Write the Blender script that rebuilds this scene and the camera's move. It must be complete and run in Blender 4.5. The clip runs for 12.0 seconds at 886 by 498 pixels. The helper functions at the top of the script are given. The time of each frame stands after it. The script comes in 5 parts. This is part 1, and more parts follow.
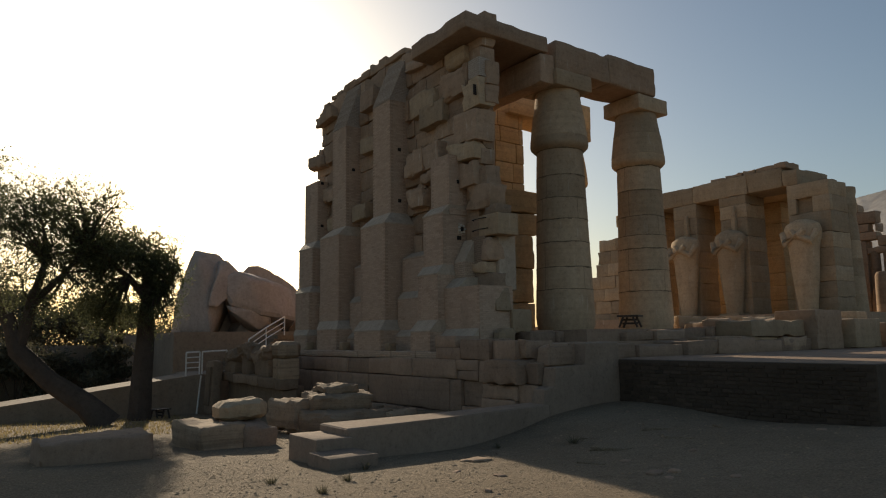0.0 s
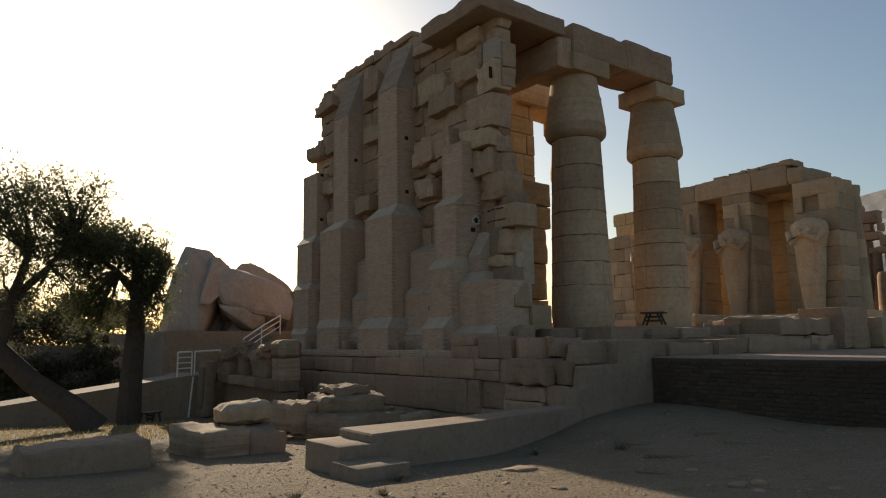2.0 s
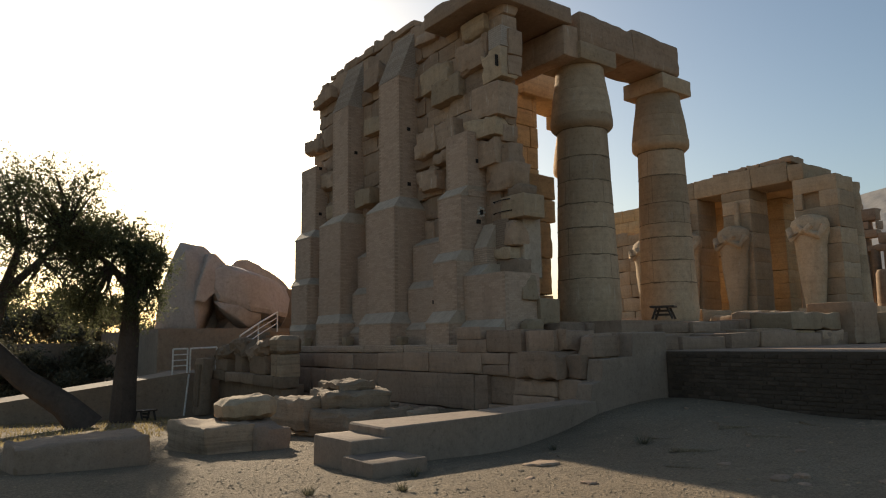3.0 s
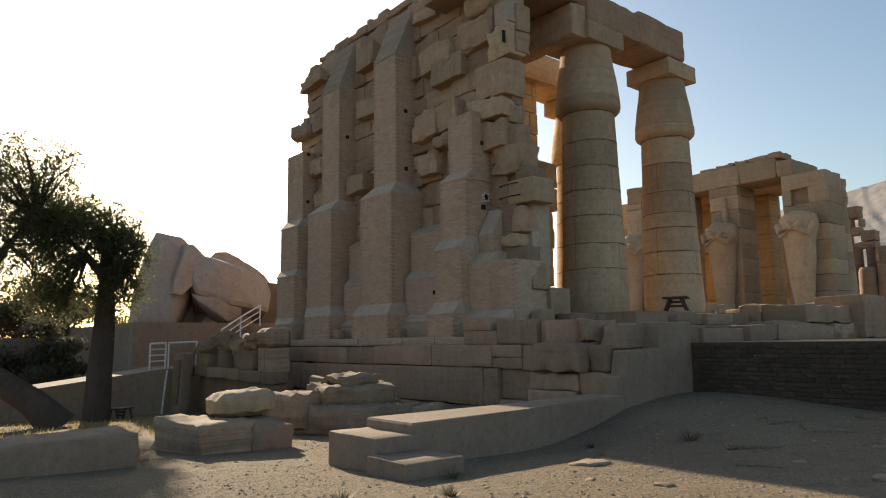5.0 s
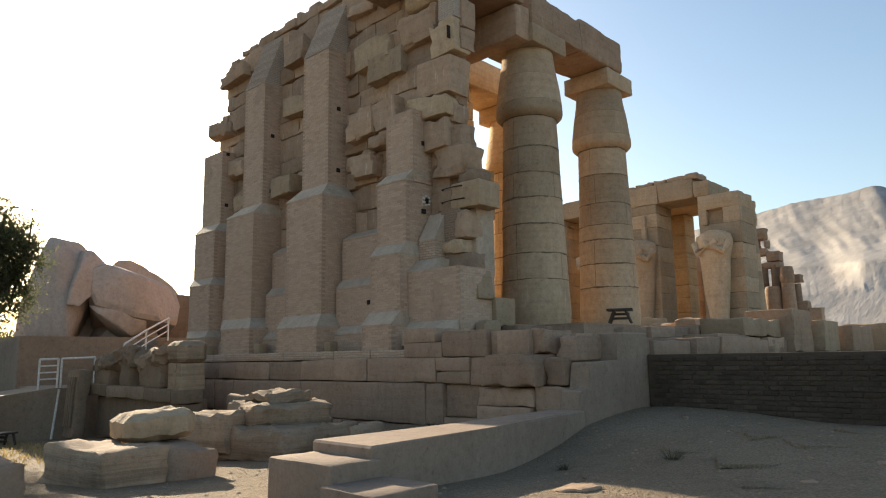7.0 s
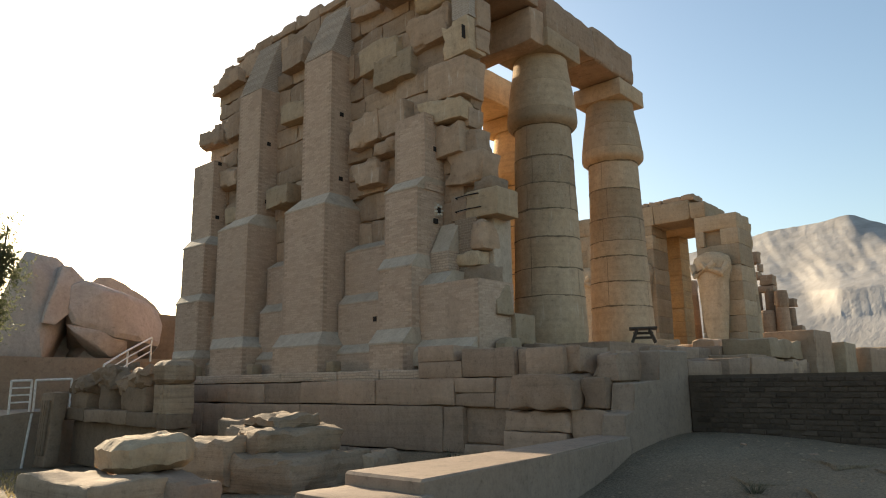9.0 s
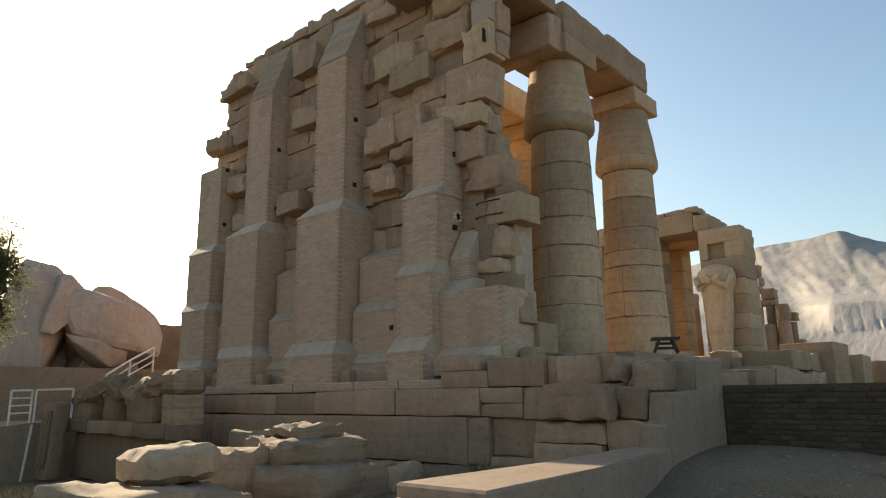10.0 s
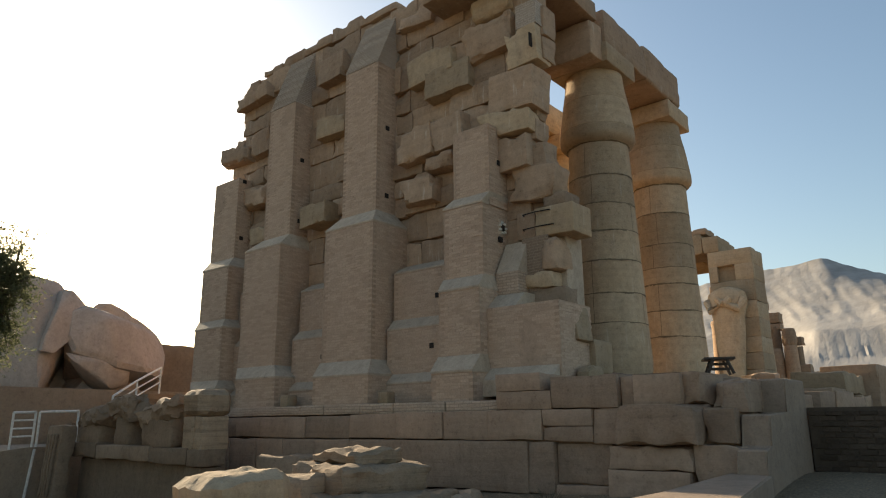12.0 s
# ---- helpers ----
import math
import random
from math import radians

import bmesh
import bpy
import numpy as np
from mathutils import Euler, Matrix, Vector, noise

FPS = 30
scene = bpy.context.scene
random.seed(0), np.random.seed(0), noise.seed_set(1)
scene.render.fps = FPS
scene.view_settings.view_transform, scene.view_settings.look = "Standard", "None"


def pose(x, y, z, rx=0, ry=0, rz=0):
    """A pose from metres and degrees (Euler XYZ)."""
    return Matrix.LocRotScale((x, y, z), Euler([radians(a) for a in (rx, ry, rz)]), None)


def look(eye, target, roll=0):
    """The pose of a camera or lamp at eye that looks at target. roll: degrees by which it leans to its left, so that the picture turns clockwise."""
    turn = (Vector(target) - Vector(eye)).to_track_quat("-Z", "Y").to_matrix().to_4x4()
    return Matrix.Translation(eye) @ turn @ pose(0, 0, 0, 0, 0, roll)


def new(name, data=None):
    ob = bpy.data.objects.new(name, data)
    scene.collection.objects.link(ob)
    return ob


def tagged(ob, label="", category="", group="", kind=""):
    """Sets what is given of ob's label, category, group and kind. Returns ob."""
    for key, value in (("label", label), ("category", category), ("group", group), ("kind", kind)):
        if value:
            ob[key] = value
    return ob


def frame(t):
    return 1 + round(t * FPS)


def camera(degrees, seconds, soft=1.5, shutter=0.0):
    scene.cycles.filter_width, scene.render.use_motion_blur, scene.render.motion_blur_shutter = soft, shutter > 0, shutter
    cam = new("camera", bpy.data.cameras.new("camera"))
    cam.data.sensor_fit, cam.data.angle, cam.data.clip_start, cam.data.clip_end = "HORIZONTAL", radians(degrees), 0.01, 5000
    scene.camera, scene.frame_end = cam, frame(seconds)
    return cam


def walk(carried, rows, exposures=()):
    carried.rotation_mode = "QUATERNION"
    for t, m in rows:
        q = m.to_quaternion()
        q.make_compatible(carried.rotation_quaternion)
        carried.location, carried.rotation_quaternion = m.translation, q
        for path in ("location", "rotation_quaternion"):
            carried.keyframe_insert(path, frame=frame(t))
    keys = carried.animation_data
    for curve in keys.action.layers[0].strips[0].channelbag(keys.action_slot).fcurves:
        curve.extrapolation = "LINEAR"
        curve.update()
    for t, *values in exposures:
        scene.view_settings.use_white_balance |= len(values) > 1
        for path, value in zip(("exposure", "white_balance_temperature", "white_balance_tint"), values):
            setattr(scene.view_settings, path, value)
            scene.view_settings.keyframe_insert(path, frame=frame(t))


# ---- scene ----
cam = camera(65.6, 12.0, soft=1.1)
METRES, EYE, TILT, LEAN, TURN = 10.0, 1.6, 0.0, 0.0, -35.5
ROWS = [
    (0.0, 0.0, 0.0, 0.0, 0.25, 10.25, 1.36),
    (0.5, -0.0193, 0.0313, -0.005, -0.2, 10.25, 1.39),
    (1.0, -0.044, 0.0733, -0.0078, -0.68, 10.34, 1.39),
    (1.5, -0.0641, 0.1109, -0.006, -0.77, 10.35, 1.41),
    (2.0, -0.0889, 0.1462, -0.0048, -0.92, 10.42, 1.38),
    (2.5, -0.1056, 0.1775, -0.0139, -1.35, 10.45, 1.47),
    (3.0, -0.1271, 0.2086, -0.0206, -1.53, 10.49, 1.48),
    (5.0, -0.2139, 0.3444, -0.0336, -3.84, 10.4, 1.51),
    (5.5, -0.2282, 0.3761, -0.0375, -5.16, 10.42, 1.65),
    (6.0, -0.2439, 0.414, -0.0416, -8.2, 10.69, 1.79),
    (6.5, -0.2559, 0.4535, -0.0401, -10.04, 11.1, 1.9),
    (7.0, -0.2714, 0.4953, -0.0384, -11.13, 11.7, 1.95),
    (9.0, -0.3299, 0.6498, -0.0408, -12.83, 13.75, 1.88),
    (9.5, -0.3571, 0.6773, -0.0422, -13.02, 14.39, 1.77),
    (10.0, -0.3874, 0.7101, -0.0457, -13.51, 14.88, 1.72),
    (10.5, -0.4172, 0.7406, -0.0458, -13.98, 15.36, 1.71),
    (11.0, -0.4499, 0.7747, -0.0447, -14.48, 15.91, 1.64),
    (11.5, -0.4725, 0.8117, -0.0434, -14.63, 16.31, 1.69),
    (12.0, -0.504, 0.8451, -0.0433, -14.8, 16.88, 1.6),
]
PLUMB = Vector((-0.02252, -0.04578, 1.0)).rotation_difference(Vector((0, 0, 1))).to_matrix().to_4x4()   # takes the leaning coordinates, fitted to the camera's view, to the true upright
walk(cam, [(t, PLUMB @ pose(0, 0, EYE, TILT, LEAN, TURN) @ pose(METRES * x, METRES * y, METRES * z, 90 + pitch, roll, yaw)) for t, x, y, z, yaw, pitch, roll in ROWS],
     exposures=[(t, s, 6850 if t < 8 else 7100, 8 if t < 8 else 6) for t, s in ((0.0, -0.2), (1.5, 0.0), (2.5, 0.2), (3.2, 0.3), (4.8, 0.7), (5.5, 0.8), (6.0, 1.0), (7.0, 1.2), (9.5, 1.2), (10.5, 1.1), (12.0, 0.95))])

# ---- world, sun ----
SUN_AZ, SUN_EL = 14.5, 18.1          # degrees: azimuth to the right of +y, elevation
world = bpy.data.worlds.new("sky")
scene.world = world
world.use_nodes = True
wn = world.node_tree.nodes
sky = wn.new("ShaderNodeTexSky")
sky.sky_type = "NISHITA"
sky.sun_disc = False
sky.sun_elevation = radians(SUN_EL)
sky.sun_rotation = radians(SUN_AZ)
sky.air_density, sky.dust_density, sky.ozone_density = 1.1, 1.7, 2.0
wn["Background"].inputs["Strength"].default_value = 0.102
world.node_tree.links.new(sky.outputs["Color"], wn["Background"].inputs["Color"])
sun = new("sun", bpy.data.lights.new("sun", "SUN"))
sun.data.energy, sun.data.angle, sun.data.color = 5.0, radians(0.6), (1.0, 0.86, 0.68)
az, el = radians(SUN_AZ), radians(SUN_EL)
sun_way = Vector((math.sin(az) * math.cos(el), math.cos(az) * math.cos(el), math.sin(el)))
sun.matrix_world = look(sun_way * 60, (0, 0, 0))


# ---- materials ----
def nodes_of(name, rough=0.9):
    m = bpy.data.materials.new(name)
    m.use_nodes = True
    b = m.node_tree.nodes["Principled BSDF"]
    b.inputs["Roughness"].default_value = rough
    b.inputs["Specular IOR Level"].default_value = 0.25
    return m, m.node_tree.nodes, m.node_tree.links, b


def node(nodes, kind, **inputs):
    n = nodes.new(kind)
    for k, v in inputs.items():
        n.inputs[k.replace("_", " ")].default_value = v
    return n


def mixer(nodes, links, fac, a, b, blend="MIX"):
    n = nodes.new("ShaderNodeMix")
    n.data_type, n.blend_type = "RGBA", blend
    for socket, v in ((n.inputs[0], fac), (n.inputs[6], a), (n.inputs[7], b)):
        if isinstance(v, (float, int, tuple)):
            socket.default_value = v
        else:
            links.new(v, socket)
    return n.outputs[2]


def ramp(nodes, links, source, stops):
    n = nodes.new("ShaderNodeValToRGB")
    e = n.color_ramp.elements
    while len(e) < len(stops):
        e.new(0.5)
    for i, (p, c) in enumerate(stops):
        e[i].position, e[i].color = p, (*c, 1) if isinstance(c, tuple) else (c, c, c, 1)
    links.new(source, n.inputs[0])
    return n.outputs[0]


def stone_mat(name, c1, c2, stain, rough=0.92, grain=24.0, bump=0.35, layers=0.0, vary=0.25, drips=0.0):
    """Weathered stone: large tone patches, stains, fine grain, tone by object."""
    m, nodes, links, b = nodes_of(name, rough)
    geo = nodes.new("ShaderNodeNewGeometry")
    info = nodes.new("ShaderNodeObjectInfo")
    shift = nodes.new("ShaderNodeVectorMath")
    shift.operation = "ADD"
    ten = node(nodes, "ShaderNodeMath")
    ten.operation = "MULTIPLY"
    ten.inputs[1].default_value = 7.0
    links.new(info.outputs["Random"], ten.inputs[0])
    links.new(geo.outputs["Position"], shift.inputs[0])
    links.new(ten.outputs[0], shift.inputs[1])
    big = node(nodes, "ShaderNodeTexNoise", Scale=0.7, Detail=5.0, Roughness=0.6)
    mid = node(nodes, "ShaderNodeTexNoise", Scale=3.2, Detail=6.0, Roughness=0.65)
    fine = node(nodes, "ShaderNodeTexNoise", Scale=grain, Detail=4.0, Roughness=0.7)
    for n in (big, mid, fine):
        links.new(shift.outputs[0], n.inputs["Vector"])
    col = mixer(nodes, links, ramp(nodes, links, big.outputs[0], [(0.32, 0.0), (0.68, 1.0)]), (*c1, 1), (*c2, 1))
    col = mixer(nodes, links, ramp(nodes, links, mid.outputs[0], [(0.55, 0.0), (0.75, 0.55)]), col, (*stain, 1))
    fall = nodes.new("ShaderNodeMapping")
    fall.inputs["Scale"].default_value = (2.6, 2.6, 0.7)
    links.new(shift.outputs[0], fall.inputs["Vector"])
    streak = node(nodes, "ShaderNodeTexNoise", Scale=1.0, Detail=5.0, Roughness=0.6)
    links.new(fall.outputs[0], streak.inputs["Vector"])
    col = mixer(nodes, links, 1.0, col, ramp(nodes, links, streak.outputs[0], [(0.3, 0.9), (0.5, 1.0), (0.72, 1.07)]), "MULTIPLY")
    blotch = node(nodes, "ShaderNodeTexNoise", Scale=6.5, Detail=7.0, Roughness=0.75)
    links.new(shift.outputs[0], blotch.inputs["Vector"])
    col = mixer(nodes, links, 1.0, col, ramp(nodes, links, blotch.outputs[0], [(0.3, 0.66), (0.42, 0.96), (0.7, 1.15)]), "MULTIPLY")
    if drips:
        run = nodes.new("ShaderNodeMapping")
        run.inputs["Scale"].default_value = (7.0, 7.0, 0.9)
        links.new(geo.outputs["Position"], run.inputs["Vector"])
        drip = node(nodes, "ShaderNodeTexNoise", Scale=1.0, Detail=4.0, Roughness=0.6)
        links.new(run.outputs[0], drip.inputs["Vector"])
        col = mixer(nodes, links, ramp(nodes, links, drip.outputs[0], [(0.62, 0.0), (0.7, drips)]), col, (0.58, 0.50, 0.40, 1))
    tone = ramp(nodes, links, info.outputs["Random"], [(0.0, 1.0 - vary), (1.0, 1.0 + vary * 0.5)])
    col = mixer(nodes, links, 1.0, col, tone, "MULTIPLY")
    grit = ramp(nodes, links, fine.outputs[0], [(0.3, 0.87), (0.46, 0.99), (0.7, 1.06)])
    col = mixer(nodes, links, 1.0, col, grit, "MULTIPLY")
    links.new(col, b.inputs["Base Color"])
    height = mixer(nodes, links, 0.5, fine.outputs[0], mid.outputs[0])
    height = mixer(nodes, links, 0.55, height, blotch.outputs[0])
    if layers:
        squash = nodes.new("ShaderNodeMapping")
        squash.inputs["Scale"].default_value = (0.25, 0.25, 6.0)
        links.new(shift.outputs[0], squash.inputs["Vector"])
        bed = node(nodes, "ShaderNodeTexNoise", Scale=1.0, Detail=5.0, Roughness=0.7)
        links.new(squash.outputs[0], bed.inputs["Vector"])
        height = mixer(nodes, links, layers, height, bed.outputs[0])
        col = mixer(nodes, links, min(1.0, layers * 2), col, mixer(nodes, links, 1.0, col, ramp(nodes, links, bed.outputs[0], [(0.36, 0.72), (0.5, 1.0), (0.68, 1.12)]), "MULTIPLY"))
        links.new(col, b.inputs["Base Color"])
    bp = node(nodes, "ShaderNodeBump", Strength=min(1.0, bump * 1.6), Distance=0.07)
    links.new(height, bp.inputs["Height"])
    links.new(bp.outputs[0], b.inputs["Normal"])
    return m


def brick_mat(name, c1, c2, mortar, width=0.23, height=0.068, gap=0.009, depth=0.03, stain=(0.2, 0.15, 0.11)):
    """Small bricks laid in courses, seen on faces along x and along y alike."""
    m, nodes, links, b = nodes_of(name, 0.93)
    geo = nodes.new("ShaderNodeNewGeometry")
    sep = nodes.new("ShaderNodeSeparateXYZ")
    links.new(geo.outputs["Position"], sep.inputs[0])
    add = nodes.new("ShaderNodeMath")
    links.new(sep.outputs[0], add.inputs[0])
    links.new(sep.outputs[1], add.inputs[1])
    wob = node(nodes, "ShaderNodeTexNoise", Scale=0.9, Detail=3.0)
    links.new(geo.outputs["Position"], wob.inputs["Vector"])
    lift = nodes.new("ShaderNodeMath")
    lift.operation = "MULTIPLY_ADD"
    lift.inputs[1].default_value = 0.10
    links.new(wob.outputs[0], lift.inputs[0])
    links.new(sep.outputs[2], lift.inputs[2])
    uv = nodes.new("ShaderNodeCombineXYZ")
    links.new(add.outputs[0], uv.inputs[0])
    links.new(lift.outputs[0], uv.inputs[1])
    br = node(nodes, "ShaderNodeTexBrick", Scale=1.0, Mortar_Size=gap, Mortar_Smooth=0.35, Bias=0.0, Brick_Width=width, Row_Height=height)
    br.inputs["Color1"].default_value = (*c1, 1)
    br.inputs["Color2"].default_value = (*c2, 1)
    br.inputs["Mortar"].default_value = (*mortar, 1)
    links.new(uv.outputs[0], br.inputs["Vector"])
    big = node(nodes, "ShaderNodeTexNoise", Scale=0.8, Detail=6.0, Roughness=0.65)
    fine = node(nodes, "ShaderNodeTexNoise", Scale=22.0, Detail=4.0, Roughness=0.7)
    for n in (big, fine):
        links.new(geo.outputs["Position"], n.inputs["Vector"])
    worn = ramp(nodes, links, big.outputs[0], [(0.42, 0.0), (0.66, 0.6)])
    col = mixer(nodes, links, worn, br.outputs["Color"], (*stain, 1))
    col = mixer(nodes, links, 1.0, col, ramp(nodes, links, fine.outputs[0], [(0.3, 0.8), (0.7, 1.12)]), "MULTIPLY")
    links.new(col, b.inputs["Base Color"])
    inv = ramp(nodes, links, br.outputs["Fac"], [(0.0, 1.0), (1.0, 0.0)])
    h = mixer(nodes, links, 0.3, inv, fine.outputs[0])
    bp = node(nodes, "ShaderNodeBump", Strength=0.8, Distance=depth)
    links.new(h, bp.inputs["Height"])
    links.new(bp.outputs[0], b.inputs["Normal"])
    return m


def plain_mat(name, colour, rough=0.6, metal=0.0, scale=9.0, vary=0.2):
    m, nodes, links, b = nodes_of(name, rough)
    geo = nodes.new("ShaderNodeNewGeometry")
    n = node(nodes, "ShaderNodeTexNoise", Scale=scale, Detail=5.0, Roughness=0.65)
    links.new(geo.outputs["Position"], n.inputs["Vector"])
    low = tuple(c * (1 - vary) for c in colour)
    high = tuple(min(1, c * (1 + vary)) for c in colour)
    links.new(ramp(nodes, links, n.outputs[0], [(0.3, low), (0.7, high)]), b.inputs["Base Color"])
    b.inputs["Metallic"].default_value = metal
    bp = node(nodes, "ShaderNodeBump", Strength=0.25, Distance=0.02)
    links.new(n.outputs[0], bp.inputs["Height"])
    links.new(bp.outputs[0], b.inputs["Normal"])
    return m


def leaf_mat(name, c1, c2, thinness=0.45):
    m, nodes, links, b = nodes_of(name, 0.6)
    geo = nodes.new("ShaderNodeNewGeometry")
    links.new(ramp(nodes, links, geo.outputs["Random Per Island"], [(0.0, c1), (1.0, c2)]), b.inputs["Base Color"])
    b.inputs["Transmission Weight"].default_value = 0.0
    thin = nodes.new("ShaderNodeBsdfTranslucent")
    links.new(ramp(nodes, links, geo.outputs["Random Per Island"], [(0.0, c1), (1.0, c2)]), thin.inputs["Color"])
    mix = nodes.new("ShaderNodeMixShader")
    mix.inputs[0].default_value = thinness
    links.new(b.outputs[0], mix.inputs[1])
    links.new(thin.outputs[0], mix.inputs[2])
    links.new(mix.outputs[0], nodes["Material Output"].inputs["Surface"])
    return m


def sand_mat(name):
    m, nodes, links, b = nodes_of(name, 0.95)
    geo = nodes.new("ShaderNodeNewGeometry")
    big = node(nodes, "ShaderNodeTexNoise", Scale=0.22, Detail=6.0, Roughness=0.6)
    mid = node(nodes, "ShaderNodeTexNoise", Scale=2.6, Detail=8.0, Roughness=0.7)
    fine = node(nodes, "ShaderNodeTexNoise", Scale=26.0, Detail=5.0, Roughness=0.75)
    pebble = node(nodes, "ShaderNodeTexVoronoi", Scale=9.0, Randomness=1.0)
    for n in (big, mid, fine, pebble):
        links.new(geo.outputs["Position"], n.inputs["Vector"])
    col = mixer(nodes, links, ramp(nodes, links, big.outputs[0], [(0.35, 0.0), (0.65, 1.0)]), (0.25, 0.184, 0.116, 1), (0.30, 0.228, 0.15, 1))
    col = mixer(nodes, links, ramp(nodes, links, mid.outputs[0], [(0.5, 0.0), (0.72, 0.6)]), col, (0.175, 0.13, 0.085, 1))
    col = mixer(nodes, links, 1.0, col, ramp(nodes, links, fine.outputs[0], [(0.28, 0.5), (0.72, 1.32)]), "MULTIPLY")
    links.new(col, b.inputs["Base Color"])
    peb = ramp(nodes, links, pebble.outputs["Distance"], [(0.0, 1.0), (0.35, 0.0)])
    h = mixer(nodes, links, 0.4, mid.outputs[0], fine.outputs[0])
    h = mixer(nodes, links, 0.3, h, peb)
    bp = node(nodes, "ShaderNodeBump", Strength=1.0, Distance=0.14)
    links.new(h, bp.inputs["Height"])
    links.new(bp.outputs[0], b.inputs["Normal"])
    return m


def cliff_mat(name):
    m, nodes, links, b = nodes_of(name, 0.95)
    geo = nodes.new("ShaderNodeNewGeometry")
    spread = node(nodes, "ShaderNodeMapping", Scale=(0.22, 1.0, 0.8))
    links.new(geo.outputs["Position"], spread.inputs["Vector"])
    big = node(nodes, "ShaderNodeTexNoise", Scale=0.009, Detail=8.0, Roughness=0.65)
    mid = node(nodes, "ShaderNodeTexNoise", Scale=0.05, Detail=8.0, Roughness=0.7)
    for n in (big, mid):
        links.new(spread.outputs[0], n.inputs["Vector"])
    # rock tones paled and cooled to hold the distance haze
    col = mixer(nodes, links, ramp(nodes, links, big.outputs[0], [(0.36, 0.0), (0.62, 1.0)]), (0.33, 0.296, 0.263, 1), (0.385, 0.348, 0.312, 1))
    col = mixer(nodes, links, 1.0, col, ramp(nodes, links, mid.outputs[0], [(0.35, 0.78), (0.65, 1.1)]), "MULTIPLY")
    links.new(col, b.inputs["Base Color"])
    h = mid.outputs[0]
    bp = node(nodes, "ShaderNodeBump", Strength=0.4, Distance=5.0)
    links.new(h, bp.inputs["Height"])
    links.new(bp.outputs[0], b.inputs["Normal"])
    return m


SAND = sand_mat("dusty_sand")
STONE = stone_mat("weathered_sandstone", (0.372, 0.249, 0.16), (0.435, 0.303, 0.205), (0.253, 0.167, 0.107), layers=0.17, drips=0.5)
PALE = stone_mat("pale_sandstone", (0.408, 0.289, 0.177), (0.464, 0.344, 0.226), (0.306, 0.208, 0.133), layers=0.14, drips=0.3)
# sandstone toned darker than STONE, for the podium and flat stones
DARKSTONE = stone_mat("darker_sandstone", (0.32, 0.215, 0.146), (0.375, 0.258, 0.179), (0.25, 0.166, 0.111), layers=0.2)
# orange of sun bounced inside the hall and portico is put into this stone
GOLD_BOUNCE = stone_mat("golden_bounce_lit_sandstone", (0.50, 0.325, 0.165), (0.56, 0.385, 0.21), (0.40, 0.255, 0.13), layers=0.25, vary=0.12)
ROCK = stone_mat("brown_rock", (0.308, 0.216, 0.141), (0.37, 0.268, 0.179), (0.229, 0.155, 0.101), layers=0.55, bump=0.6)
GRANITE = stone_mat("reddish_granite", (0.40, 0.315, 0.255), (0.47, 0.375, 0.31), (0.32, 0.25, 0.2), grain=30.0, bump=0.3)
BRICK = brick_mat("fired_brick", (0.451, 0.325, 0.231), (0.539, 0.396, 0.286), (0.341, 0.248, 0.176), stain=(0.517, 0.385, 0.281))
PLASTER = stone_mat("grey_plaster", (0.42, 0.326, 0.236), (0.473, 0.373, 0.278), (0.347, 0.263, 0.189), bump=0.18, vary=0.08)
RENDERED = stone_mat("pale_plaster", (0.265, 0.19, 0.136), (0.3, 0.219, 0.159), (0.228, 0.163, 0.116), bump=0.2, vary=0.08)
# mud tones set darker still, so the wall's shade is partly in its colour
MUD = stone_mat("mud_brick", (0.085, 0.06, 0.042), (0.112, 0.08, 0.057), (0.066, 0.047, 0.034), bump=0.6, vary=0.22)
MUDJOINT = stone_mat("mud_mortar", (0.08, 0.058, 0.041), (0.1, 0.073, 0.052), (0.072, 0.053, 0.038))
BROWN = stone_mat("brown_sandstone", (0.24, 0.165, 0.108), (0.29, 0.205, 0.14), (0.18, 0.12, 0.08), layers=0.1)
CLIFF = cliff_mat("hazed_desert_cliff")
EARTH = stone_mat("earth_plaster", (0.261, 0.198, 0.144), (0.306, 0.239, 0.176), (0.216, 0.162, 0.117), bump=0.2, vary=0.08)
BARK = stone_mat("dark_bark", (0.085, 0.062, 0.048), (0.12, 0.09, 0.068), (0.055, 0.04, 0.03), grain=20, bump=0.8)
# both leaf colours are lifted to carry veiling glare over the foliage
LEAF = leaf_mat("feathery_leaf", (0.085, 0.09, 0.045), (0.16, 0.165, 0.085), 0.6)
DRYLEAF = leaf_mat("dusty_glare_lifted_leaf", (0.09, 0.085, 0.052), (0.17, 0.15, 0.095), 0.35)
STRAW = leaf_mat("dry_grass", (0.26, 0.20, 0.09), (0.40, 0.31, 0.15))
WHITEPAINT = plain_mat("white_painted_steel", (0.72, 0.70, 0.66), 0.45)
DARKWOOD = plain_mat("dark_wood", (0.07, 0.052, 0.04), 0.6)
# near-black for iron, and for shade drawn in place of hollows
HOLESHADE_IRON = plain_mat("hole_shade_and_iron", (0.03, 0.024, 0.02), 0.95)


